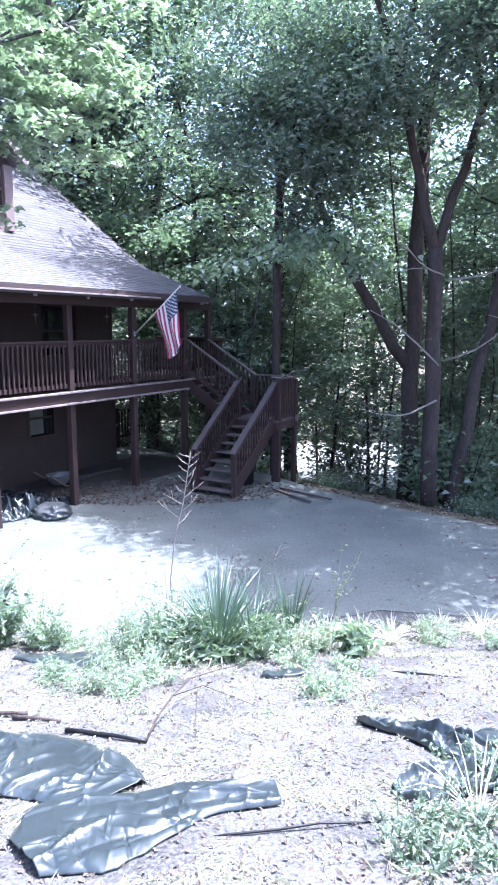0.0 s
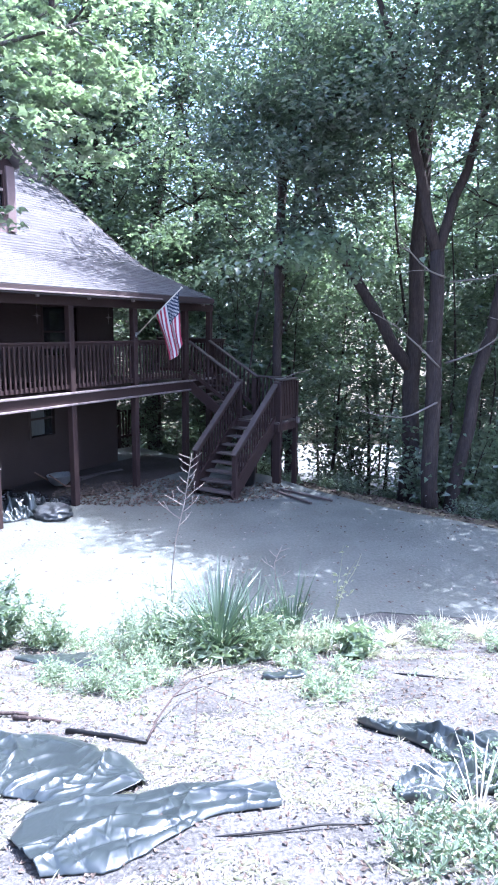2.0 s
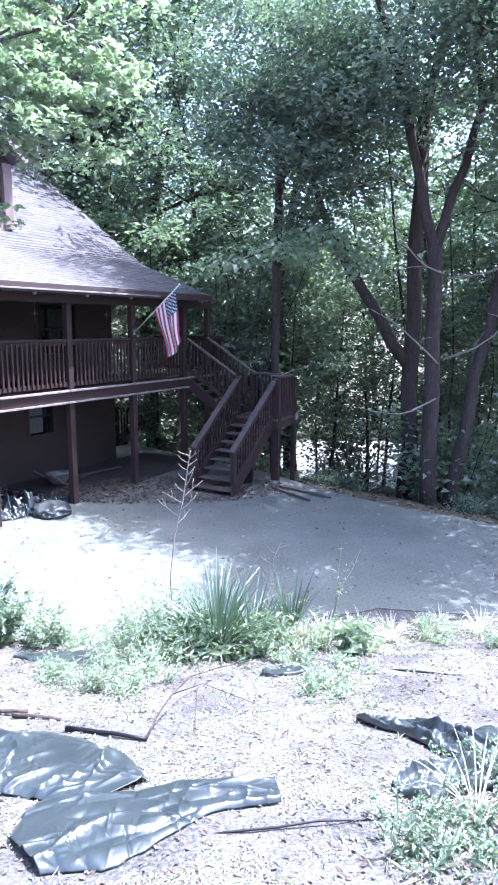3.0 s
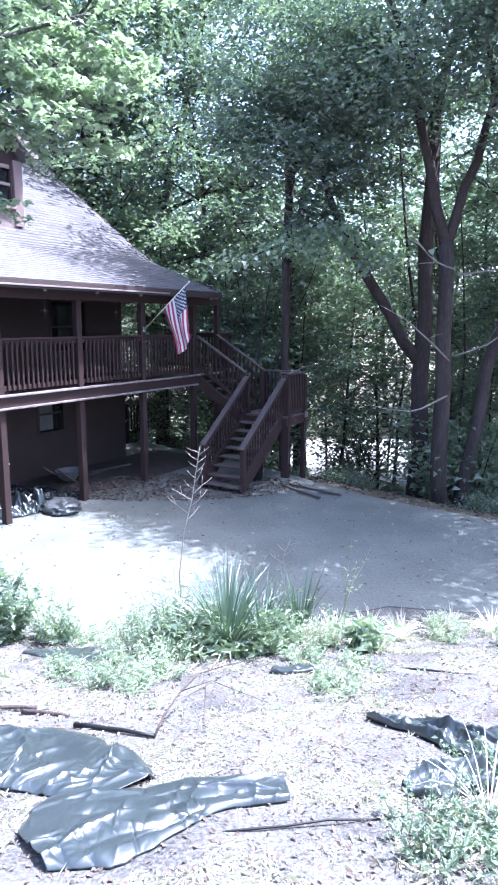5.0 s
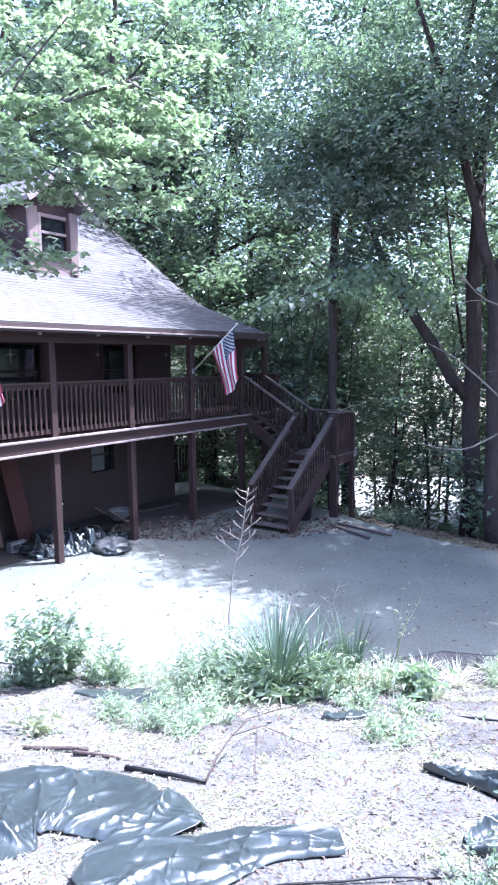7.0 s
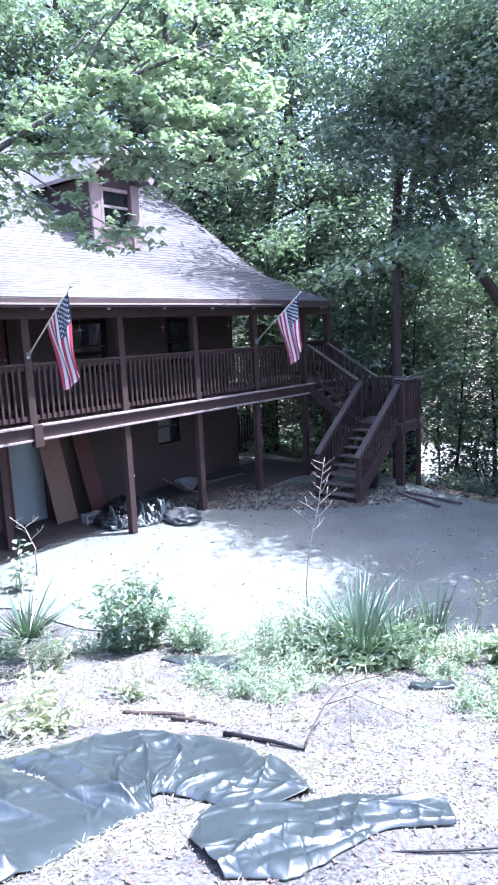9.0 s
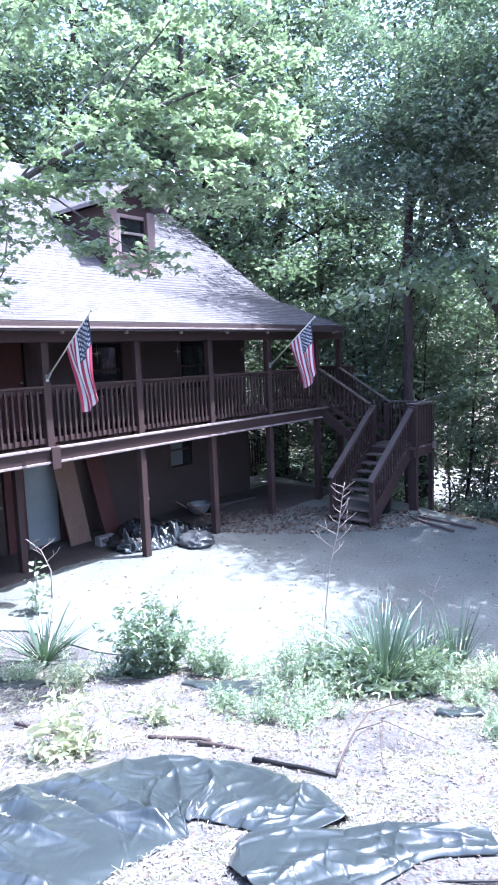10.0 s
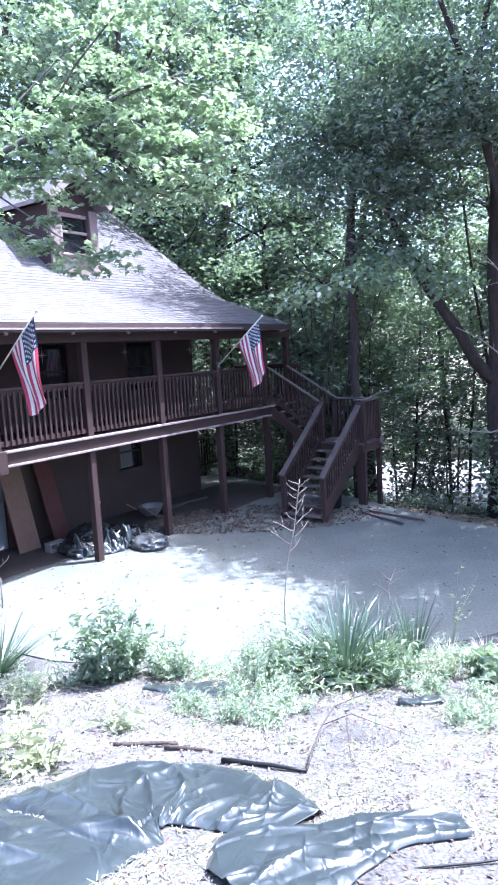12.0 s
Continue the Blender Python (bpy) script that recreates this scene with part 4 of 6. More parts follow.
# bare pale dead boughs on the near trunk
for k, (p, q, sg) in enumerate((((4.2, 14.85, 3.0), (2.3, 14.0, 4.2), 0.1), ((4.2, 14.85, 2.2), (2.2, 14.2, 2.1), -0.25), ((4.2, 14.8, 5.0), (2.6, 13.8, 5.9), -0.2), ((4.3, 14.8, 3.1), (6.0, 13.8, 4.9), -0.4), ((4.3, 14.8, 4.9), (6.2, 13.9, 5.9), -0.3))):
    bm = bmesh.new()
    pts = arc(p, q, 6, sg, 60 + k)
    tube(bm, pts, taper(0.026, 0.006, 6), 6)
    rg = np.random.default_rng(90 + k)
    for j in (2, 3, 4, 5):
        e = pts[j] + Vector((rg.normal(-0.2, 0.25), rg.normal(-0.1, 0.2), rg.normal(0.15, 0.2)))
        tube(bm, [pts[j], pts[j].lerp(e, 0.5) + Vector((0, 0, 0.03)), e], [0.010, 0.007, 0.003], 5)
    single("dead_bough", bm, DEADWOOD, "bare pale dead bough on a tree trunk", "branch", group="dead boughs", smooth=True)

# understorey
def shrub_mesh(seed, h, r, n_stem, per, leaf):
    rng = np.random.default_rng(seed)
    bm = bmesh.new()
    cs = []
    for k in range(n_stem):
        a = rng.uniform(0, math.tau)
        pts = limb_points(rng, (rng.normal(0, 0.12), rng.normal(0, 0.12), -0.1), (math.cos(a) * r / h, math.sin(a) * r / h, 1), h * rng.uniform(0.6, 1.1), 5, 0.12)
        tube(bm, pts, taper(0.022, 0.005, 5), 5)
        for q in pts[1:]:
            n = int(per * rng.uniform(0.4, 1.4))
            cs.append(np.array(q) + rng.normal(0, 1, (n, 3)) * np.array([0.32, 0.32, 0.15]) * r)
    return bm, leaf_arrays(rng, np.concatenate(cs), leaf, tilt=0.5)


shrubs = []
SHRUB = [(31, 2.6, 1.2, 9, 34, 0.15), (32, 1.7, 1.0, 9, 34, 0.13), (33, 3.8, 1.3, 9, 36, 0.16), (34, 1.0, 0.8, 10, 26, 0.11)]
rng = np.random.default_rng(5)
where = [(2.4, 17.4), (3.4, 17.9), (4.6, 18.6), (2.9, 18.9), (3.9, 20.6), (1.4, 18.0), (4.6, 22.2), (5.6, 23.0), (3.8, 23.4), (5.5, 17.0), (6.3, 17.7), (7.1, 18.4), (6.6, 20.0), (5.4, 16.0), (0.6, 20.6), (5.4, 16.2), (6.2, 14.4), (7.6, 13.4), (8.6, 11.9), (-0.8, 21.5), (-2.2, 22.5), (-3.6, 24), (0.2, 23.6), (7.4, 17.4), (9.0, 15.4), (10.6, 13.2), (5.0, 14.2), (-1.4, 24.6), (1.0, 26), (-5, 27), (7.8, 20.5)]
where += [(10.5, 17.5), (12.6, 14.6), (9.5, 23), (13, 19), (14, 30), (12, 36), (16, 33), (2.8, 33), (2.2, 29), (0, 31), (-3, 33), (-7, 28), (4.5, 38), (8, 37.5), (12, 38), (16, 42), (20, 36), (-6, 40), (0, 37), (-11, 30), (18, 24), (22, 28), (20, 18), (17, 14)]
where += [(0.4, 19.2), (-0.6, 20.4), (0.8, 20.6), (0.0, 22.4), (-1.8, 22.0)]
LABELS = ["tall green understorey shrub", "leafy green woodland shrub", "tall slender thicket of green leaves", "low green undergrowth bush"]
for i, (x, y) in enumerate(where):
    k = 3 if i < 6 else i % 4 if y > 19 else (3, 1, 3, 1)[i % 4]
    m = stand(x + rng.uniform(-0.3, 0.3), y + rng.uniform(-0.3, 0.3), rng.uniform(0, 360), rng.uniform(0.85, 1.3) * (0.72 if i < 6 else 1.0))
    have = [s for s in shrubs if s[0] == k]
    if not have:
        bm, (lv, lf) = shrub_mesh(*SHRUB[k])
        t = new("shrub")
        t.matrix_basis = m
        BASE[t] = Vector((0, 0, 0))
        tagged(t, LABELS[k], "shrub", "woodland shrubs")
        tagged(part("stem_growth", bm, BARK, t, "", True), kind="stuff")
        c = tagged(new("leaves", arrays_mesh("leaves", lv, lf, LEAF_UNDER_LIT)), kind="stuff")
        c.parent = t
        shrubs.append((k, t))
    else:
        copy_thing(have[0][1], m)

# thin dark stems in the woods
stems = []
for i in range(30):
    x, y = rng.uniform(-1, 13), rng.uniform(17.5, 30)
    if x - 0.2 > 4.2 and x < 10 and y < 18:
        continue
    m = stand(x, y, rng.uniform(0, 360), rng.uniform(0.8, 1.3))
    if len(stems) < 3:
        bm = bmesh.new()
        r2 = np.random.default_rng(200 + i)
        tube(bm, limb_points(r2, (0, 0, -0.2), (r2.normal(0, 0.1), r2.normal(0, 0.1), 1), 8.5, 9, 0.06), taper(0.045, 0.012, 9), 6)
        for j in range(6):
            z = 1.5 + j * 1.1
            a = r2.uniform(0, math.tau)
            tube(bm, limb_points(r2, (0, 0, z), (math.cos(a), math.sin(a), 0.5), 1.3, 3, 0.2), taper(0.014, 0.004, 3), 4)
        stems.append(single("sapling", bm, BARK, "thin dark bare sapling in the woods", "tree", group="thin saplings", smooth=True, m=m))
    else:
        copy_thing(stems[i % 3], m)


# ---- the maple over the bank ----
def maple_leaf_outline():
    """A five-lobed leaf, 1 m long, stalk end at the origin, lying in the plane."""
    half = [(0.0, 0.0), (0.10, 0.04), (0.34, -0.06), (0.26, 0.12), (0.46, 0.18), (0.55, 0.36), (0.34, 0.38), (0.36, 0.50), (0.18, 0.50), (0.16, 0.72), (0.0, 1.0)]
    return half + [(-x, y) for x, y in half[-2:0:-1]]


OUT = np.array([(x, y, 0.0) for x, y in maple_leaf_outline()])


def lobed_leaves(rng, pts, size, hang=0.5):
    n, k = len(pts), len(OUT)
    verts = np.zeros((n, k + 1, 3))
    for i, p in enumerate(pts):
        az = rng.uniform(0, math.tau)
        m = Euler((rng.normal(-hang, 0.35), rng.normal(0, 0.35), az)).to_matrix()
        s = size * rng.uniform(0.65, 1.25)
        o = OUT.copy()
        o[:, 2] = -0.25 * (o[:, 0] ** 2) - 0.12 * o[:, 1] ** 2
        o = np.vstack([o, [0, 0.35, 0.03]]) * s
        verts[i] = o @ np.array(m).T + np.array(p)
    tri = np.array([(k, j, (j + 1) % k) for j in range(k)])
    f = (np.arange(n)[:, None, None] * (k + 1) + tri[None]).reshape(-1, 3)
    return verts.reshape(-1, 3), f


maple = new("maple_tree")
MB = Vector((-7.28, 9.75, 0.0))
maple.matrix_basis = Matrix.Translation(MB)
BASE[maple] = MB
tagged(maple, "grey-barked maple with bright sunlit lobed leaves", "tree")
BOUGHS = [([(-7.28, 9.75, -0.2), (-7.28, 9.75, 0.15), (-7.27, 9.75, 2.0), (-7.22, 9.7, 4.2), (-7.4, 9.6, 7.0), (-7.6, 9.5, 11.0)], [0.36, 0.29, 0.26, 0.23, 0.18, 0.09])]
main = [(-7.22, 9.7, 4.4), (-6.9, 8.9, 5.0), (-6.05, 8.2, 5.6), (-5.3, 8.0, 5.98), (-4.35, 7.9, 6.4), (-3.65, 7.9, 6.66), (-2.85, 7.9, 6.9), (-2.1, 7.9, 7.1)]
BOUGHS.append((main, [0.07, 0.055, 0.045, 0.036, 0.028, 0.022, 0.014, 0.006]))
subs = [[main[2], (-5.9, 8.1, 6.3), (-5.6, 8.0, 7.0), (-5.0, 7.8, 7.7)], [main[3], (-4.75, 7.7, 5.7), (-4.15, 7.5, 5.25), (-3.7, 7.4, 4.98)], [main[4], (-4.0, 7.4, 6.0), (-3.4, 7.2, 5.8), (-2.8, 7.1, 5.75)],
        [main[5], (-3.1, 8.3, 7.2), (-2.5, 8.4, 7.7)], [main[3], (-4.9, 8.4, 6.7), (-4.2, 8.7, 7.5), (-3.4, 8.8, 8.2)], [main[4], (-3.8, 7.5, 6.9), (-3.2, 7.3, 7.4), (-2.6, 7.2, 7.7)],
        ]
subs += [[(-7.4, 9.6, 7.0), (-7.0, 9.2, 7.8), (-6.2, 8.8, 8.6), (-5.4, 8.6, 9.2)], [(-5.0, 7.8, 7.7), (-4.2, 7.6, 8.2), (-3.4, 7.5, 8.6)], [(-6.4, 8.6, 7.2), (-6.2, 7.9, 7.3), (-5.8, 7.4, 7.5)], [(-7.3, 9.65, 5.6), (-6.4, 8.6, 7.2), (-5.2, 8.2, 8.4), (-3.8, 8.0, 9.2)], [(-6.05, 8.2, 5.6), (-6.0, 7.6, 5.3), (-5.8, 7.3, 5.0), (-5.6, 7.2, 4.75)], [main[6], (-2.5, 7.6, 6.6), (-2.2, 7.4, 6.2)], [main[5], (-3.3, 7.6, 6.35), (-2.9, 7.5, 6.15), (-2.4, 7.4, 6.0)],
        [(-7.4, 9.6, 7.0), (-7.0, 8.6, 8.0), (-6.6, 8.0, 8.8), (-5.8, 7.6, 9.4)],
         [main[5], (-3.2, 7.5, 6.3), (-2.85, 7.35, 6.0), (-2.55, 7.25, 5.8)], [main[6], (-2.6, 7.7, 6.45), (-2.3, 7.5, 6.05)]]
subs += [[(-5.4, 7.8, 5.75), (-5.2, 7.4, 5.35), (-5.3, 7.4, 4.9), (-5.5, 7.4, 4.65)], [(-4.1, 7.7, 6.2), (-3.5, 7.5, 5.75), (-3.0, 7.5, 5.6), (-2.6, 7.5, 5.65)], [main[3], (-4.3, 7.6, 5.85), (-3.7, 7.6, 5.8), (-3.2, 7.6, 5.7)], [main[3], (-4.75, 7.6, 5.45), (-4.0, 7.4, 5.05), (-3.6, 7.4, 4.92)]]
for s_ in subs:
    BOUGHS.append(([Vector(p) for p in s_], taper(0.015, 0.004, len(s_) - 1)))
bm = bmesh.new()
for pts, r in BOUGHS:
    tube(bm, pts, r, 10)
part("trunk", bm, PALEBARK, maple, "grey furrowed trunk and thin arching boughs", True)
rng = np.random.default_rng(8)
pts = []
for s_ in subs + [main[2:]]:
    s_ = [Vector(p) for p in s_]
    for a, b in zip(s_, s_[1:]):
        for k in range(5 if a.z > 5.9 else 3):
            c = a.lerp(b, rng.uniform(0, 1)) + Vector((rng.normal(0, 0.16), rng.normal(0, 0.2), rng.normal(-0.03, 0.07)))
            r_, tx, ty = rng.uniform(0.14, 0.34), rng.normal(0, 0.22), rng.normal(-0.1, 0.22)
            for j in range(int(38 * r_ / 0.24)):
                az, o = rng.uniform(0, math.tau), r_ * math.sqrt(rng.uniform(0, 1))
                dx, dy = o * math.cos(az), o * math.sin(az)
                pts.append(np.array(c) + np.array([dx, dy, tx * dx + ty * dy - 0.35 * o * o + rng.normal(0, 0.015)]))
lv, lf = lobed_leaves(rng, pts, 0.084, 0.30)
lv -= np.array(MB)
c = new("crown", arrays_mesh("crown", lv, lf, LEAF_MAPLE))
c.parent = maple


# a bough of large heart-shaped leaves hanging before the stairs
def heart_leaves(rng, pts, size):
    """Broad drooping leaves, each a six-sided blade folded along its rib."""
    shape = np.array([(0, 0, 0), (0.36, 0.12, 0.05), (0.40, 0.42, 0.04), (0, 1.0, -0.22), (-0.40, 0.42, 0.04), (-0.36, 0.12, 0.05), (0, 0.45, -0.03)])
    vs, fs = [], []
    for i, p in enumerate(pts):
        m = Euler((rng.normal(-0.45, 0.25), rng.normal(0, 0.25), rng.uniform(0, math.tau))).to_matrix()
        vs.append((shape * size * rng.uniform(0.6, 1.2)) @ np.array(m).T + np.array(p))
        fs += [(7 * i + 6, 7 * i + k, 7 * i + (k + 1) % 6) for k in range(6)]
    return np.concatenate(vs), np.array(fs)


bough = new("leafy_bough")
BB = Vector((1.0, 18.1, 5.4))
bough.matrix_basis = Matrix.Translation(BB)
BASE[bough] = BB
tagged(bough, "low bough of large drooping heart-shaped leaves", "branch")
rng = np.random.default_rng(61)
runs = [[(1.0, 18.1, 5.4), (1.4, 16.4, 6.0), (1.6, 15.0, 5.9), (1.3, 14.3, 5.6)], [(1.4, 16.4, 6.0), (0.6, 15.0, 5.6), (-0.3, 14.4, 5.2), (-1.2, 14.3, 4.95)], [(1.4, 16.4, 6.0), (2.2, 15.0, 5.6), (2.8, 14.4, 5.1)], [(1.6, 15.0, 5.9), (2.0, 14.4, 5.3), (2.2, 14.2, 4.9)], [(0.6, 15.0, 5.6), (0.5, 14.3, 5.3), (0.9, 14.1, 5.2)]]
bm = bmesh.new()
spots = []
for r_ in runs:
    r_ = [Vector(p) for p in r_]
    tube(bm, r_, taper(0.03, 0.008, len(r_) - 1), 6)
    for a, b in zip(r_, r_[1:]):
        if (a.y + b.y) / 2 > 16.5:
            continue
        for k in range(130):
            spots.append(np.array(a.lerp(b, rng.uniform(0, 1)) - BB) + rng.normal(0, 1, 3) * np.array([0.28, 0.28, 0.09]))
part("branch", bm, BARK, bough, "", True)
lv, lf = heart_leaves(rng, spots, 0.145)
c = tagged(new("leaves", arrays_mesh("leaves", lv, lf, LEAF_MAPLE)), kind="stuff")
c.parent = bough


# ---- the bank: sheets, plants, litter ----
def sheet(name, path, label, folds, seed, nu=90, nv=44, lift=0.03, wave=0.06, along=False):
    """Black plastic sheeting lying on the bank along a path of (x, y, width): sharp creases over a soft swell."""
    rng = np.random.default_rng(int(seed))
    P = np.array(path, float)
    P = np.vstack([2 * P[0] - P[1], P, 2 * P[-1] - P[-2]])
    n = len(path) - 1
    fs = np.linspace(0, n, nu + 1)
    k = np.minimum(fs.astype(int), n - 1)
    g = (fs - k)[:, None]
    p0, p1, p2, p3 = P[k], P[k + 1], P[k + 2], P[k + 3]
    C = 0.5 * (2 * p1 + (p2 - p0) * g + (2 * p0 - 5 * p1 + 4 * p2 - p3) * g ** 2 + (3 * p1 - p0 - 3 * p2 + p3) * g ** 3)
    D = np.gradient(C[:, :2], axis=0)
    step = np.linalg.norm(D, axis=1)
    D /= step[:, None]
    side = np.stack([-D[:, 1], D[:, 0]], 1)
    run = np.concatenate([[0], np.cumsum(step)[:-1]])
    S = np.linspace(-1, 1, nv + 1)
    edge = np.array([[1 + 0.16 * noise.noise((r * 2.3, 3 * q, seed)) + 0.07 * noise.noise((r * 8, 5 * q, seed)) for q in (-1, 1)] for r in run])
    edge = np.where(S[None] > 0, edge[:, 1:], edge[:, :1])
    B = S[None] * np.maximum(C[:, 2], 0.05)[:, None] * 0.5 * edge
    A = np.repeat(run[:, None], nv + 1, 1)
    X, Y = C[:, :1] + side[:, :1] * B, C[:, 1:2] + side[:, 1:] * B
    Z = np.zeros_like(X)
    wide = float(C[:, 2].max())
    for big in (True, False):
        for i in range(int((11 if big else 46) * folds * max(run[-1], 0.6))):
            ang = rng.normal(0.0 if along else math.pi / 2, 0.28) if big else rng.uniform(0, math.pi)
            a0, b0 = rng.uniform(0, run[-1]), rng.uniform(-0.5, 0.5) * wide
            da, db = A - a0, B - b0
            par, perp = da * math.cos(ang) + db * math.sin(ang), -da * math.sin(ang) + db * math.cos(ang)
            perp = perp + 0.10 * par * par * rng.normal(0, 1.0)
            ln = rng.uniform(0.25, 0.75) * (1 if big else 0.35)
            amp = wave * rng.uniform(0.35, 1.0) * (1 if big else 0.36) * rng.choice([1, 1, -0.9])
            Z += amp * np.exp(-np.abs(perp) / (rng.uniform(0.014, 0.045) * (1 if big else 0.55))) * np.clip(1 - (par / ln) ** 2, 0, 1)
    fall = np.clip((np.abs(S) - 0.72) / 0.28, 0, 1)[None] ** 2
    Z = (Z - Z.min() * 0.35 + lift * 0.5) * (1 - 0.75 * fall) - 0.010 * fall
    Z = np.maximum(Z, -0.008)
    bm = bmesh.new()
    grid = []
    for i in range(nu + 1):
        row = []
        for j in range(nv + 1):
            x, y = float(X[i, j]), float(Y[i, j])
            lie = 0.05 * noise.noise((x * 0.9, y * 0.9, 0)) + 0.025 * noise.noise((x * 3.1, y * 3.1, 5)) if y < 8.2 else 0.035
            row.append(bm.verts.new((x, y, ground_z(x, y) + lie + 0.012 + float(Z[i, j]))))
        grid.append(row)
    for a, b in zip(grid, grid[1:]):
        for j in range(nv):
            bm.faces.new((a[j], a[j + 1], b[j + 1], b[j]))
    ob = single(name, bm, POLY, label, "plastic sheet", group="plastic sheets", smooth=True)
    sol = ob.modifiers.new("thickness", "SOLIDIFY")
    sol.thickness = 0.004
    return ob


sheet("plastic_sheet", [(-4.4, 2.6, 1.3), (-4.02, 3.3, 1.25), (-3.64, 4.02, 1.42), (-3.2, 4.42, 1.25), (-2.78, 4.42, 0.98), (-2.42, 4.15, 0.72), (-2.15, 3.82, 0.5)], "large crumpled black plastic sheet on the leafy bank", 1.2, 2.0, 300, 100, 0.03, 0.068)
sheet("plastic_sheet", [(-2.55, 3.3, 0.45), (-2.3, 3.46, 0.86), (-1.98, 3.58, 0.66), (-1.62, 3.68, 0.42), (-1.2, 3.68, 0.22)], "folded end of black plastic sheeting among dry leaves", 1.0, 5.0, 200, 80, 0.03, 0.052, True)
sheet("plastic_sheet", [(-0.36, 4.88, 0.10), (-0.15, 4.6, 0.24), (0.04, 4.28, 0.30), (0.15, 3.9, 0.36), (0.25, 3.55, 0.2)], "torn black plastic sheet half buried in weeds", 1.6, 9.0, 120, 40, 0.03, 0.06, True)
sheet("plastic_sheet", [(-0.52, 3.62, 0.10), (-0.3, 3.66, 0.3), (-0.05, 3.72, 0.3), (0.3, 3.8, 0.3)], "crumpled scrap of black plastic in weeds", 1.8, 29.0, 80, 30, 0.03, 0.06, True)
sheet("plastic_sheet", [(0.12, 4.25, 0.15), (0.5, 4.2, 0.42), (1.1, 4.05, 0.5)], "flat torn piece of dusty black plastic", 2.0, 31.0, 70, 30, 0.03, 0.04)
sheet("plastic_sheet", [(-3.55, 7.35, 0.2), (-3.05, 7.25, 0.5), (-2.5, 7.15, 0.4)], "strip of dusty black plastic under dry leaves", 1.0, 13.0, 40, 16, 0.012, 0.02)
sheet("plastic_sheet", [(-6.6, 7.9, 0.5), (-6.0, 7.7, 0.7), (-5.3, 7.4, 0.4)], "strip of dusty black plastic beside the yucca", 1.0, 17.0, 40, 16, 0.012, 0.02)
sheet("plastic_sheet", [(-0.95, 6.25, 0.12), (-0.7, 6.2, 0.22), (-0.45, 6.2, 0.12)], "scrap of black plastic in dry leaves", 1.0, 19.0, 24, 12, 0.02, 0.04)


def on_bank(x, y, dz=0.0):
    return Vector((x, y, ground_z(x, y) + dz))


def blades(bm, base, n, length, width, spread, rng, curl=0.35, segs=4, dry=0.0):
    """Sword-shaped leaves in a rosette, each folded along its middle."""
    for k in range(n):
        az = rng.uniform(0, math.tau)
        out = spread * math.sqrt(rng.uniform(0.02, 1))
        ln = length * rng.uniform(0.6, 1.08)
        w = width * rng.uniform(0.7, 1.2)
        d = Vector((math.cos(az), math.sin(az), 0))
        s = Vector((-d.y, d.x, 0))
        prev = None
        droop = curl * out * rng.uniform(0.5, 1.5) + (0.9 if rng.uniform() < dry else 0)
        for i in range(segs + 1):
            f = i / segs
            a = out + droop * f * f
            rad = ln * f * math.sin(min(a, 1.9)) if i else 0
            h = ln * f * math.cos(min(a, 1.9)) if i else 0
            c = base + d * (0.03 + rad) + Vector((0, 0, max(h, 0.01 - 0.05 * f)))
            ww = w * (0.55 + 0.9 * f if f < 0.4 else 0.95 * (1 - f) / 0.6 + 0.02)
            cur = [bm.verts.new(c - s * ww * 0.5 + Vector((0, 0, ww * 0.25))), bm.verts.new(c), bm.verts.new(c + s * ww * 0.5 + Vector((0, 0, ww * 0.25)))]
            if prev:
                bm.faces.new((prev[0], prev[1], cur[1], cur[0])), bm.faces.new((prev[1], prev[2], cur[2], cur[1]))
            prev = cur


def rosette(name, x, y, n, length, width, spread, seed, label, mat=LEAF_YUCCA, category="plant", curl=0.35, dry=0):
    rng = np.random.default_rng(seed)
    p = on_bank(x, y, -0.02)
    t = new(name)
    t.matrix_basis = Matrix.Translation(p)
    BASE[t] = p
    tagged(t, label, category, "yuccas")
    if mat is DRYGRASS:
        bm = bmesh.new()
        blades(bm, p, n, length, width, spread, rng, curl)
        tagged(part("grass_growth", bm, mat, t), kind="stuff")
    else:
        for k in range(n + dry):
            bm = bmesh.new()
            if k < n:
                blades(bm, p, 1, length, width, spread, rng, curl)
                part("blade", bm, mat, t)
            else:
                blades(bm, p, 1, length * 0.6, width, 1.25, rng, 0.5)
                part("blade", bm, DRYGRASS, t, "withered straw-coloured blade")
    return t


rosette("yucca", -1.33, 7.1, 135, 1.15, 0.034, 0.72, 1, "large clump of grey-green sword-leaved yucca", dry=34)
rosette("yucca", -0.92, 7.3, 75, 0.95, 0.032, 0.75, 2, "grey-green yucca clump with broken blades", dry=10)
rosette("yucca", -0.46, 7.5, 42, 0.98, 0.034, 0.35, 3, "upright narrow yucca clump in sun", dry=24)
rosette("yucca", -5.57, 8.3, 92, 0.85, 0.036, 1.1, 4, "spiky rounded yucca beside the maple trunk", curl=0.1, dry=18)


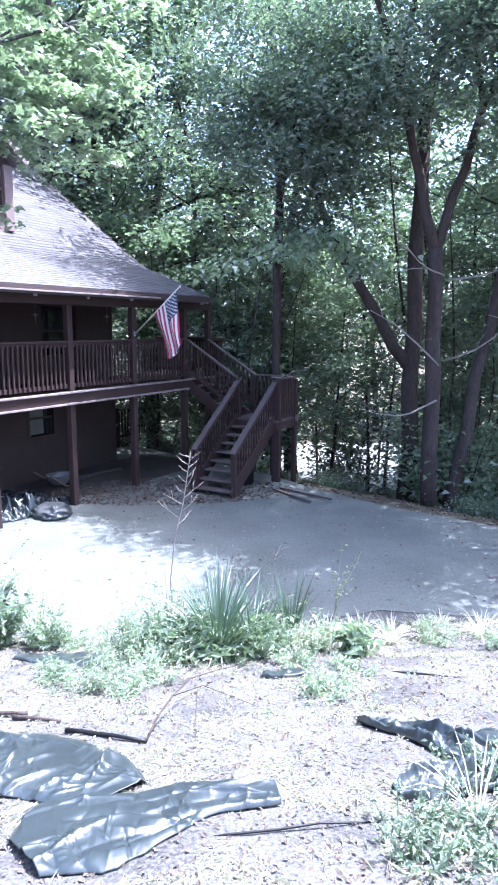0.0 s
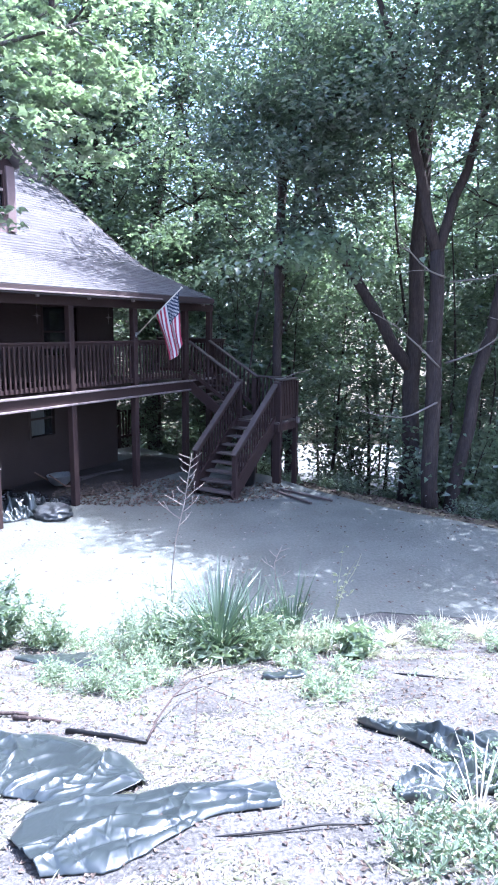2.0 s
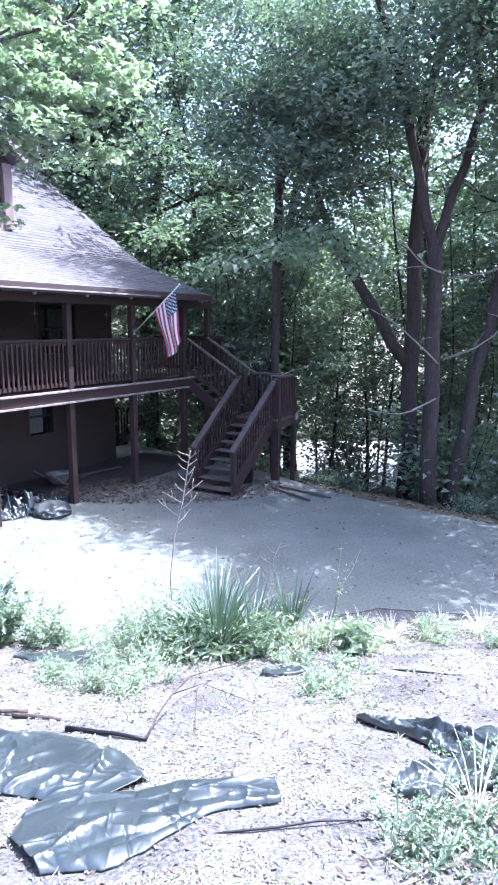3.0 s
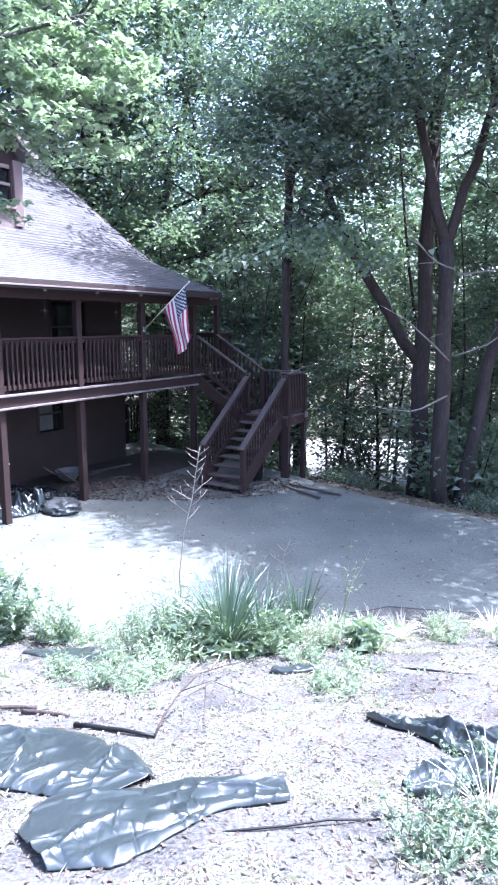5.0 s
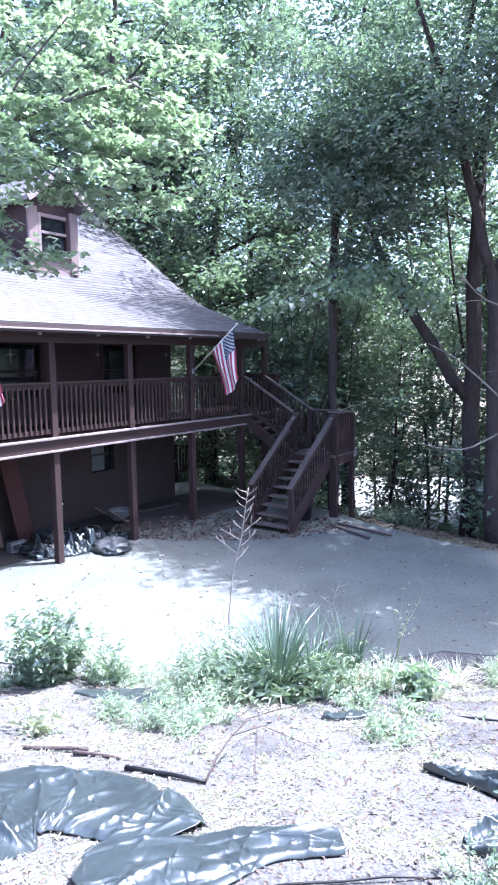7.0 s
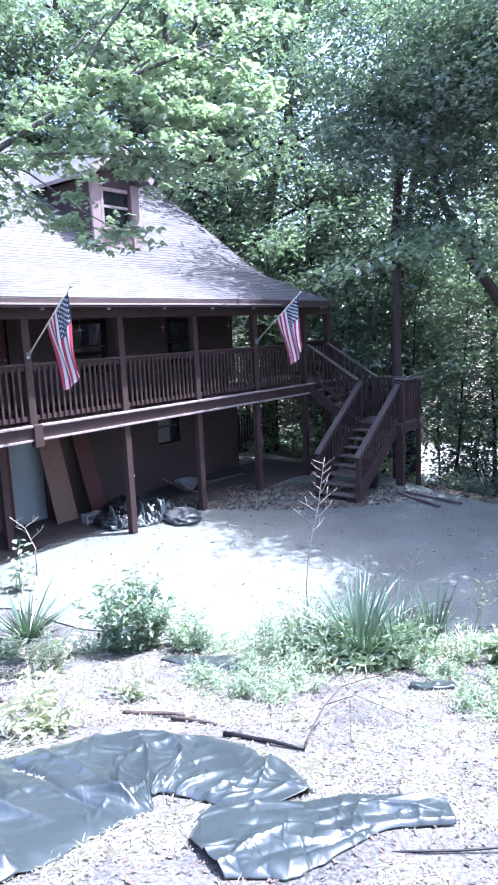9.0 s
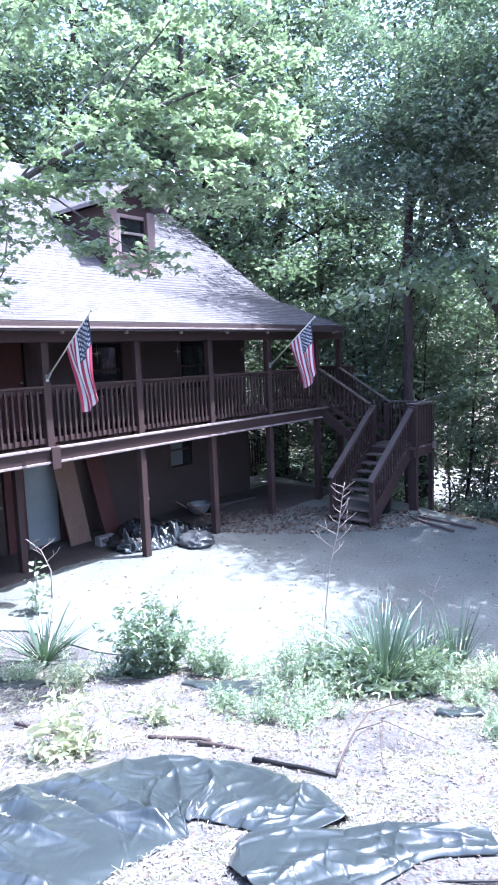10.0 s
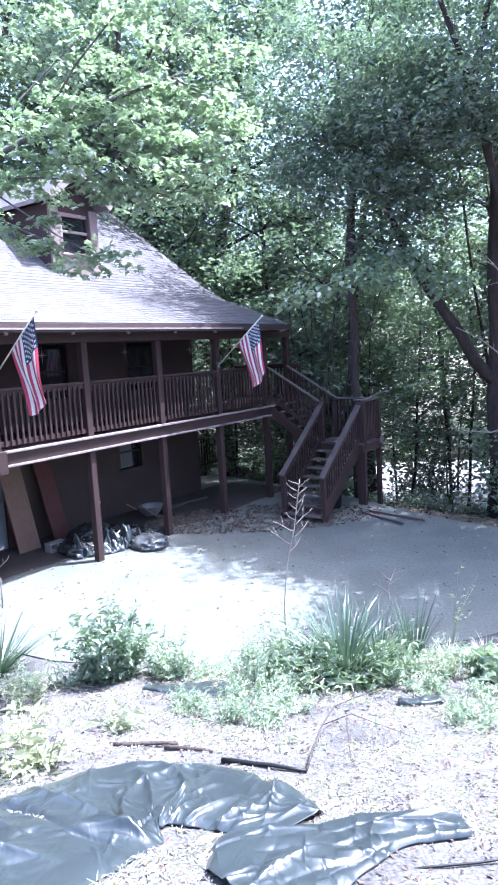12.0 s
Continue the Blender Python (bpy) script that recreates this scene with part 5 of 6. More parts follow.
def weed(name, x, y, h, r, stems, leaves, leaf, seed, label, mat=LEAF_WEED, width=0.5, category="plant", group="weeds", lean=(0, 0)):
    """A leafy herb: thin stems set with leaves."""
    rng = np.random.default_rng(seed)
    p = on_bank(x, y)
    t = new(name)
    t.matrix_basis = Matrix.Translation(p)
    BASE[t] = Vector((0, 0, 0))
    tagged(t, label, category, group)
    bm, cs = bmesh.new(), []
    for k in range(stems):
        a = rng.uniform(0, math.tau)
        o = r * math.sqrt(rng.uniform(0, 1))
        q0 = Vector((math.cos(a) * o * 0.45, math.sin(a) * o * 0.45, -0.04))
        pts = limb_points(rng, q0, (math.cos(a) * o / h * 0.7 + lean[0], math.sin(a) * o / h * 0.7 + lean[1], 1), h * rng.uniform(0.55, 1.08), 4, 0.10)
        tube(bm, pts, taper(0.006, 0.002, 4), 4)
        for j in range(leaves):
            f = rng.uniform(0.15, 1.0) * 4
            i = min(int(f), 3)
            c = pts[i].lerp(pts[i + 1], f - i)
            cs.append(np.array(c) + rng.normal(0, leaf * 0.55, 3) * np.array([1, 1, 0.5]))
    tagged(part("stem_growth", bm, mat, t), kind="stuff")
    lv, lf = leaf_arrays(rng, np.array(cs), leaf, tilt=0.6, width=width, fold=0.12)
    c = tagged(new("leaves", arrays_mesh("leaves", lv, lf, mat)), kind="stuff")
    c.parent = t
    return t


weed("bush", -4.05, 7.85, 0.95, 0.46, 54, 36, 0.10, 1, "dense green leafy bush at the patio's edge", LEAF_UNDER_LIT, category="bush")
weed("bush", -3.35, 7.95, 0.66, 0.42, 28, 22, 0.07, 2, "thin pale green bush with bare tips", category="bush")
weed("bush", -4.55, 7.8, 0.45, 0.35, 14, 12, 0.07, 3, "low pale green weeds", category="bush")
weed("yellow_plant", -4.1, 5.1, 0.52, 0.34, 16, 13, 0.12, 4, "yellow-green leafy plant in dry leaves", LEAF_YELLOW, 0.42)
weed("yellow_plant", -3.62, 6.1, 0.34, 0.26, 9, 10, 0.10, 5, "small yellowing plant in dry leaves", LEAF_YELLOW, 0.42)
weed("yellow_plant", -4.75, 6.9, 0.5, 0.3, 10, 10, 0.09, 6, "pale yellow-green weed on the bank", LEAF_YELLOW, 0.42)
weed("yellow_plant", -0.55, 7.45, 0.5, 0.42, 16, 12, 0.10, 7, "yellow-green leaves in front of the yucca", LEAF_YELLOW, 0.42)
weed("yellow_plant", -1.55, 6.75, 0.25, 0.3, 9, 9, 0.08, 8, "small yellowing weed in dry litter", LEAF_YELLOW, 0.42)
weed("yellow_plant", -2.1, 5.1, 0.14, 0.3, 9, 8, 0.06, 9, "low yellow weed by the branch", LEAF_YELLOW, 0.42)
for i, (x, y, h, r) in enumerate([(-1.7, 7.15, 0.55, 0.35), (-1.5, 6.95, 0.38, 0.3), (-1.15, 6.95, 0.32, 0.3), (-0.85, 7.1, 0.5, 0.32), (-2.0, 7.3, 0.5, 0.3), (0.2, 6.95, 0.42, 0.2)]):
    weed("broadleaf_weed", x, y, h, r, 22, 15, 0.13, 900 + i, "dark green broad-leaved weed round the yucca", LEAF_MAPLE, 0.36)
CLUMPS = [(-2.35, 6.9, 0.5, 0.42), (-2.05, 7.35, 0.62, 0.42), (-2.6, 6.3, 0.38, 0.4), (-2.0, 6.3, 0.35, 0.36), (-1.75, 7.6, 0.75, 0.35), (-3.0, 6.6, 0.22, 0.3), (-1.9, 6.85, 0.4, 0.35), (1.3, 7.4, 0.32, 0.4), (-0.6, 6.6, 0.25, 0.35), (-0.5, 5.6, 0.25, 0.35), (-0.1, 6.1, 0.22, 0.3)]
CLUMPS += [(2.6, 7.2, 0.28, 0.4), (-0.75, 7.0, 0.45, 0.3), (-3.3, 8.0, 0.35, 0.3), (-2.9, 7.75, 0.25, 0.3), (-5.0, 7.6, 0.35, 0.3), (-5.6, 7.6, 0.3, 0.3), (-6.4, 8.3, 0.3, 0.3), (-1.95, 7.85, 0.8, 0.35), (-2.35, 7.6, 0.6, 0.35), (-0.15, 7.3, 0.45, 0.3), (-1.65, 7.15, 0.45, 0.35), (-2.3, 5.9, 0.28, 0.35), (1.9, 6.7, 0.25, 0.4), (3.2, 7.0, 0.3, 0.4)]
for i, (x, y, h, r) in enumerate(CLUMPS):
    weed("weed", x, y, h, r, 24, 19, 0.058, 20 + i, "pale green feathery weeds on the bank", width=0.32)
for i in range(44):
    rg = np.random.default_rng(300 + i)
    x, y = rg.uniform(-0.68, 0.75), rg.uniform(2.45, 3.95)
    if x < -0.25 and y > 3.3:
        x += 0.45
    weed("weed", x, y, rg.uniform(0.14, 0.30), 0.24, 11, 15, 0.038, 400 + i, "low green leafy weeds at the sheet's edge", LEAF_UNDER_LIT, width=0.5)
weed("maple_seedling", -6.35, 9.95, 0.95, 0.25, 5, 10, 0.13, 60, "young broad-leaved seedling by the trunk", LEAF_WEED, 0.7)
weed("tall_weed", -3.95, 5.75, 0.75, 0.06, 2, 5, 0.07, 61, "tall thin weed stalk with a few leaves", LEAF_YELLOW)
weed("vine", 0.30, 8.35, 1.25, 0.12, 3, 9, 0.085, 62, "slender weed with a few bright leaves", LEAF_YELLOW, 0.4, lean=(0.22, 0))

for i in range(40):
    rg = np.random.default_rng(700 + i)
    x, y = rg.uniform(-5.6, 2.6), rg.uniform(4.9, 7.4)
    if abs(x + 3.1) < 1.2 and y < 5.6:
        continue
    weed("seedling", x, y, rg.uniform(0.06, 0.16), 0.14, 5, 6, 0.045, 800 + i, "small pale green seedling in dry litter", LEAF_WEED if i % 3 else LEAF_YELLOW, width=0.5)

# straw-coloured grass tufts
for i, (x, y, n, ln) in enumerate([(-0.35, 7.35, 60, 0.4), (-1.0, 7.05, 50, 0.35), (0.0, 7.6, 50, 0.4), (0.9, 7.8, 40, 0.3), (-0.15, 3.35, 22, 0.5), (-1.9, 7.1, 50, 0.3), (1.6, 7.9, 40, 0.3), (2.6, 7.7, 40, 0.3), (0.35, 6.9, 40, 0.22), (0.3, 7.35, 70, 0.4), (0.75, 7.4, 70, 0.42), (1.25, 7.5, 60, 0.4), (-0.1, 7.3, 70, 0.42), (0.5, 7.75, 60, 0.4), (1.9, 7.45, 60, 0.4)]):
    rosette("grass_tuft", x, y, n, ln, 0.012, 0.9, 40 + i, "tuft of dry straw-coloured grass", DRYGRASS, "grass", 0.6)

# bare saplings and stalks
def twiggy(name, pts, r0, whorls, label, seed, mat=DEADWOOD, up=0.55, length=0.4):
    rng = np.random.default_rng(seed)
    bm = bmesh.new()
    pts = [Vector(p) for p in pts]
    tube(bm, pts, taper(r0, r0 * 0.4, len(pts) - 1), 6)
    n = len(pts) - 1
    for k in range(whorls):
        f = (0.48 + 0.5 * k / whorls) * n
        i = min(int(f), n - 1)
        p = pts[i].lerp(pts[i + 1], f - i)
        az = math.pi * (k % 2) + rng.normal(0, 0.4)
        ln = length * rng.uniform(0.6, 1.2) * (1.1 - 0.5 * k / whorls)
        q = limb_points(rng, p, (math.cos(az), math.sin(az) * 0.6, up), ln, 4, 0.14, 0.08)
        tube(bm, q, taper(r0 * 0.6, r0 * 0.25, 4), 5)
        if ln > 0.2:
            q2 = limb_points(rng, q[2], (math.cos(az) * 0.3, math.sin(az), 0.9), ln * 0.4, 2, 0.15)
            tube(bm, q2, taper(r0 * 0.4, r0 * 0.2, 2), 4)
    base = pts[0].copy()
    bmesh.ops.translate(bm, verts=bm.verts, vec=-base)
    return single(name, bm, mat, label, "sapling", group="bare saplings", smooth=True, m=Matrix.Translation(base))


twiggy("bare_sapling", [(-1.84, 8.62, -0.05), (-1.86, 8.64, 0.55), (-1.80, 8.66, 1.1), (-1.68, 8.67, 1.6), (-1.62, 8.68, 2.0), (-1.58, 8.68, 2.26)], 0.011, 14, "bare bleached sapling with upturned twigs", 3, length=0.3)
twiggy("bare_sapling", [(-0.52, 8.3, 0.0), (-0.5, 8.35, 0.5), (-0.52, 8.4, 0.85), (-0.42, 8.42, 1.08)], 0.009, 5, "thin bare stalk by the yucca", 4, length=0.22)
twiggy("bare_sapling", [(-6.3, 10.6, 0.0), (-6.28, 10.6, 0.5), (-6.42, 10.6, 0.85), (-6.66, 10.6, 1.05)], 0.012, 5, "bent bleached sapling at the patio's edge", 5, length=0.3)
bm = bmesh.new()
pts = [on_bank(-2.0, 4.66, 0.03), on_bank(-1.93, 4.85, 0.13), on_bank(-1.82, 5.15, 0.2), on_bank(-1.66, 5.6, 0.21), on_bank(-1.4, 6.1, 0.13), on_bank(-1.0, 6.6, 0.05)]
tube(bm, pts, taper(0.010, 0.004, 5), 6)
tube(bm, [pts[2], pts[2] + Vector((0.25, 0.1, 0.02)), pts[2] + Vector((0.7, 0.0, -0.14))], [0.005, 0.004, 0.002], 5)
tube(bm, [pts[2] + Vector((0.2, 0.05, 0.01)), pts[2] + Vector((0.17, -0.3, -0.1)), pts[2] + Vector((0.12, -0.55, -0.1))], [0.005, 0.004, 0.003], 5)
single("fallen_branch", bm, BARK, "thin fallen branch arching over dry leaves", "branch", smooth=True)
for k, (p, q, r) in enumerate((((-2.62, 4.98), (-2.0, 4.66), 0.021), ((-3.1, 5.35), (-2.7, 5.2), 0.02), ((-3.55, 5.5), (-3.0, 5.42), 0.022), ((0.1, 6.2), (0.9, 5.75), 0.012), ((-0.2, 2.9), (0.4, 2.6), 0.01), ((-4.9, 5.9), (-4.4, 5.6), 0.02), ((-1.7, 3.3), (-0.6, 3.35), 0.008))):
    bm = bmesh.new()
    a, b = on_bank(*p, r), on_bank(*q, r)
    tube(bm, arc(a, b, 5, 0.01, 500 + k), taper(r, r * 0.6, 5), 7)
    single("stick", bm, BARK if k % 3 else DARK, "dark weathered stick lying on the bank", "branch", group="sticks", smooth=True)

# fallen leaves, strewn
def strew(name, n, x0, x1, y0, y1, size, mat, seed, label, top=None, dens=None, tilt=0.35, width=0.62):
    rng = np.random.default_rng(seed)
    out = []
    while len(out) < n:
        x, y = rng.uniform(x0, x1), rng.uniform(y0, y1)
        if dens and rng.uniform() > dens(x, y):
            continue
        z = ground_z(x, y) if top is None else top
        if top is None:
            z += 0.05 * noise.noise((x * 0.9, y * 0.9, 0)) + 0.025 * noise.noise((x * 3.1, y * 3.1, 5))
        out.append((x, y, z + 0.006 + rng.uniform(0, 0.010)))
    v, f = leaf_arrays(rng, np.array(out), size, 0.6, tilt, width, 0.07)
    tagged(new(name, arrays_mesh(name, v, f, mat)), label, "leaf litter", kind="stuff")


def patchy(x, y):
    return min(1, max(0.015, 0.26 + 3.0 * noise.noise((x * 0.9, y * 1.7, 21)) + 1.5 * noise.noise((x * 3, y * 4, 4)) + 0.8 * noise.noise((x * 9, y * 9, 6))))


strew("leaf_litter", 32000, -6.5, 3.2, 1.9, 8.1, 0.024, LITTER, 1, "pale sun-bleached leaf litter and wood chips", dens=patchy, tilt=0.45, width=0.42)
strew("leaf_litter", 26000, -5.0, 2.0, 1.9, 5.8, 0.016, LITTER, 2, "fine pale chips and leaf crumbs", dens=patchy, tilt=0.35, width=0.45)
strew("leaf_litter", 15000, -6.5, 3.2, 1.9, 8.1, 0.030, DARKLITTER, 3, "brown curled leaves in the litter", tilt=0.5)
strew("leaf_litter", 900, -6.5, 6.0, 8.6, 16.5, 0.05, DARKLITTER, 4, "scattered brown leaves on the concrete", top=0.036, tilt=0.2)
# Pale leaves, strewn also to stand for flecks of sun on the patio
strew("leaf_litter", 650, -6.5, 6.5, 8.8, 16.0, 0.05, LITTER, 5, "scattered pale leaves on the concrete, partly standing for sun dapples", top=0.036, tilt=0.2)


strew("straw", 17000, -6.5, 3.2, 1.9, 8.2, 0.10, DRYGRASS, 8, "loose bleached straw and grass stems", dens=patchy, tilt=0.18, width=0.04)


def by_stairs(x, y):
    return 1.0 if (x + 2.0) ** 2 / 9 + (y - 15.4) ** 2 / 1.6 < 1 else 0.0


strew("leaf_litter", 2200, -4.6, 2.4, 14.0, 16.8, 0.08, DARKLITTER, 6, "drift of brown leaves by the stairs", top=0.04, dens=by_stairs, tilt=0.4)
strew("leaf_litter", 9000, -2, 14, 12.5, 27, 0.10, DARKLITTER, 7, "brown leaf litter on the woodland floor", dens=lambda x, y: 1.0 if ground_z(x, y) < -0.05 else 0.0)


# ---- flags ----
def star_outline(c, r):
    return [(c[0] + (r if k % 2 == 0 else r * 0.40) * math.sin(k * math.pi / 5), c[1] + (r if k % 2 == 0 else r * 0.40) * math.cos(k * math.pi / 5)) for k in range(10)]


def flag(u, label, sway, seed):
    """A striped flag hanging from a slanting pole fixed to a deck post. Made in the house's frame."""
    base, tip = Vector((u, -0.09, 3.66)), Vector((u + 0.06, -1.34, 4.70))
    fl = thing("flag", base, label, "flag", "flags on the porch")
    part("pole", tube(bmesh.new(), [base, base.lerp(tip, 0.5), tip], [0.014, 0.013, 0.012], 8), ALU, fl, "pale slanting pole", True)
    bm = bmesh.new()
    bmesh.ops.create_icosphere(bm, subdivisions=2, radius=0.028, matrix=Matrix.Translation(tip))
    part("finial", bm, ALU, fl, "", True)
    bm = bmesh.new()
    box(bm, base + Vector((-0.03, 0.0, -0.06)), base + Vector((0.03, 0.025, 0.06)), 0.004)
    beam(bm, base + Vector((0, 0.01, 0.0)), base.lerp(tip, 0.07), 0.045, 0.045, 0.006)
    part("bracket", bm, METAL, fl, "metal wall bracket")
    hoist, fly = 0.80, 1.28
    along = (tip - base).normalized()
    start = tip - along * 0.10

    def at(a, b, off=0.0):
        """a: 0 to 1 down the hoist from the pole's tip; b: 0 to 1 along the fly, which hangs down."""
        h = start - along * (hoist * a)
        gather = 1 - 0.46 * min(1, b * 1.15) ** 0.9
        mid = start - along * (hoist * 0.10)
        outp = Vector((h.x, mid.y + (h.y - mid.y) * gather, 0))
        zz = h.z + (mid.z - h.z) * 0.35 * b - fly * b * (0.90 + 0.08 * math.sin(3 * a))
        fold = 0.042 * min(1, b * 2.2) * math.sin(a * 13 + b * 2.0 + seed) + 0.03 * b * math.sin(a * 5 + 6 * b)
        nrm = Vector((1, 0.15, 0.05))
        p = Vector((outp.x, outp.y, zz)) + nrm * (fold + off) + Vector((0.0, sway * b * b, 0))
        return p

    NB = 36
    for name, pick, mt, lab in (("red_stripe", 0, FLAGRED, "red cloth stripe"), ("white_stripe", 1, FLAGWHITE, "white cloth stripe")):
        for st in range(13):
            if st % 2 != pick:
                continue
            bm = bmesh.new()
            b0 = 0.40 if st < 7 else 0.0
            rows_b = [[bm.verts.new(at((st + i / 4) / 13, b0 + (1 - b0) * j / NB)) for j in range(NB + 1)] for i in range(5)]
            for r, s in zip(rows_b, rows_b[1:]):
                for j in range(NB):
                    bm.faces.new((r[j], r[j + 1], s[j + 1], s[j]))
            part(name, bm, mt, fl, lab, True)
    bm = bmesh.new()
    rows_b = [[bm.verts.new(at(7 / 13 * i / 24, 0.40 * j / 20)) for j in range(21)] for i in range(25)]
    for r, s in zip(rows_b, rows_b[1:]):
        for j in range(20):
            bm.faces.new((r[j], r[j + 1], s[j + 1], s[j]))
    canton = part("canton", bm, FLAGBLUE, fl, "dark blue canton with white stars", True)
    for i in range(9):
        for j in range(6 if i % 2 == 0 else 5):
            ca, cb = 7 / 13 * (i + 1) / 10, 0.40 * ((j + 0.5) / 6 if i % 2 == 0 else (j + 1) / 6)
            for side in (-0.006, 0.006):
                bm = bmesh.new()
                vs = [bm.verts.new(at(a, b, side)) for a, b in [(ca + dx / hoist, cb + dy / fly) for dx, dy in star_outline((0, 0), 0.030)]]
                cc = bm.verts.new(at(ca, cb, side))
                for k in range(10):
                    bm.faces.new((vs[k], vs[(k + 1) % 10], cc))
                part("star", bm, FLAGWHITE, canton)


flag(0.0, "striped flag with a starred canton hanging from a deck post", -0.12, 0.4)
flag(-6.0, "striped starred flag hanging in sun from a deck post", -0.16, 2.1)


# ---- under the deck and on the porch ----
def star_ornament(u, v, z, s):
    bm = bmesh.new()
    t = thing("hanging_star", (u, v, z), "pale many-pointed star hanging under the porch roof", "ornament", "hanging stars")
    for k in range(8):
        a = k * math.pi / 4
        ln = s * (1.0 if k % 2 == 0 else 0.5) * (1.6 if k == 4 else 1)
        d = Vector((math.sin(a), 0, math.cos(a)))
        w = Vector((math.cos(a), 0, -math.sin(a))) * s * 0.09
        o = Vector((u, v, z))
        vs = [bm.verts.new(q) for q in (o + w, o + d * ln, o - w, o + Vector((0, -s * 0.1, 0)), o + Vector((0, s * 0.1, 0)))]
        for f in ((0, 1, 3), (1, 2, 3), (1, 0, 4), (2, 1, 4)):
            bm.faces.new([vs[i] for i in f])
    part("star_body", bm, TRIM, t)
    part("cord", tube(bmesh.new(), [(u, v, z + s), (u, v, 4.44)], [0.003, 0.003], 4), TRIM, t)


for u_ in (-4.15, -1.95, 0.25):
    star_ornament(u_, 1.0, 4.06, 0.13)
wc = thing("wind_chime", (1.9, 1.6, 3.95), "pale tubular wind chime hanging at the porch's end", "wind chime")
part("chime_plate", tube(bmesh.new(), [(1.9, 1.6, 4.2), (1.9, 1.6, 4.22)], [0.09, 0.09], 12), TRIM, wc)
part("cord", tube(bmesh.new(), [(1.9, 1.6, 4.2), (1.9, 1.6, 4.45)], [0.004, 0.004], 4), TRIM, wc)
for k in range(5):
    a = k * math.tau / 5
    part("chime_tube", tube(bmesh.new(), [(1.9 + 0.07 * math.cos(a), 1.6 + 0.07 * math.sin(a), 4.2), (1.9 + 0.07 * math.cos(a), 1.6 + 0.07 * math.sin(a), 3.62 + 0.04 * k)], [0.014, 0.014], 8), METAL, wc, "pale metal tube", True)


def leaning(name, u, w, length, thick, base_v, top_v, lean_u, mat, label):
    d = Vector((lean_u, top_v - base_v, math.sqrt(length ** 2 - (top_v - base_v) ** 2 - lean_u ** 2)))
    bm = bmesh.new()
    beam(bm, (0, 0, 0), d, w, thick, 0.005, up=(0, -1, 0.3))
    t = single(name, bm, mat, label, "board", group="leaning boards", m=H @ Matrix.Translation((u, base_v, 0.04)))
    return t


leaning("plank", -4.25, 0.52, 2.15, 0.045, 1.85, 2.33, -0.06, TANBOARD, "wide tan board leaning on the lower wall")
leaning("plank", -3.4, 0.42, 2.1, 0.045, 1.85, 2.33, -0.12, REDBOARD, "red-brown board leaning on the lower wall")
cb = thing("concrete_block", (-4.0, 1.5, 0.035), "grey hollow concrete block at a board's foot", "block")
bm = bmesh.new()
for a, b in (((-4.22, 1.42, 0.035), (-3.82, 1.45, 0.225)), ((-4.22, 1.58, 0.035), (-3.82, 1.61, 0.225)), ((-4.22, 1.45, 0.035), (-4.19, 1.58, 0.225)), ((-3.85, 1.45, 0.035), (-3.82, 1.58, 0.225)), ((-4.035, 1.45, 0.035), (-4.005, 1.58, 0.225))):
    box(bm, a, b)
bmesh.ops.rotate(bm, verts=bm.verts, cent=(-4.0, 1.5, 0.035), matrix=Matrix.Rotation(radians(90), 3, "X"))
bmesh.ops.translate(bm, verts=bm.verts, vec=(0, -0.1, 0.11))
part("block_body", bm, CINDER, cb)


def bag(u, v, r, h, seed, mat, label, sx=1.0):
    """A filled, crumpled sack lying on the concrete."""
    bm = bmesh.new()
    bmesh.ops.create_icosphere(bm, subdivisions=4, radius=1)
    for vt in bm.verts:
        p = vt.co.copy()
        n = 1 - abs(noise.noise(p * 2.2 + Vector((seed, 0, 0))))
        m_ = noise.noise(p * 5 + Vector((0, seed, 0)))
        k = 0.76 + 0.30 * n ** 2 + 0.10 * (1 - abs(m_) * 2) + 0.05 * noise.noise(p * 11 + Vector((seed, seed, 0)))
        vt.co = Vector((p.x * r * sx * k, p.y * r * k, max(p.z, -0.35) * h * k))
    lowest = min(vt.co.z for vt in bm.verts)
    bmesh.ops.translate(bm, verts=bm.verts, vec=(0, 0, -lowest + 0.036))
    single("rubbish_bag", bm, mat, label, "bag", group="heap of bags", smooth=True, m=H @ Matrix.Translation((u, v, 0)) @ Matrix.Rotation(seed, 4, "Z"))


GREYBAG = material("grey_bag", (0.09, 0.095, 0.10), (0.05, 0.053, 0.056), 0.32, 4, 30, 0.3, 0.3, spec=0.7)
bag(-2.82, -0.2, 0.36, 0.17, 1.0, GREYBAG, "grey plastic sack lying flat on the patio", 1.3)
for i, (u_, v_, r_, h_) in enumerate([(-2.95, 0.78, 0.42, 0.24), (-3.75, 0.9, 0.4, 0.2), (-3.2, 1.15, 0.42, 0.3), (-2.5, 0.8, 0.34, 0.2), (-2.1, 0.35, 0.28, 0.1)]):
    bag(u_, v_, r_, h_, 2.3 + 1.7 * i, BAGPOLY, "crumpled shiny black plastic bag in a heap", 1.2)
sheet("crumpled_sheeting", [(-5.75, 13.0, 0.3), (-5.5, 13.35, 0.7), (-5.2, 13.8, 0.85), (-4.75, 14.1, 0.75), (-4.3, 14.35, 0.35)], "crumpled shiny black plastic heaped by a deck post", 2.2, 23.0, 130, 60, 0.05, 0.17)
sheet("crumpled_sheeting", [(-5.35, 13.15, 0.2), (-5.0, 13.45, 0.4), (-4.65, 13.75, 0.3)], "crumpled black plastic spilling onto the concrete", 2.2, 27.0, 70, 36, 0.04, 0.09)

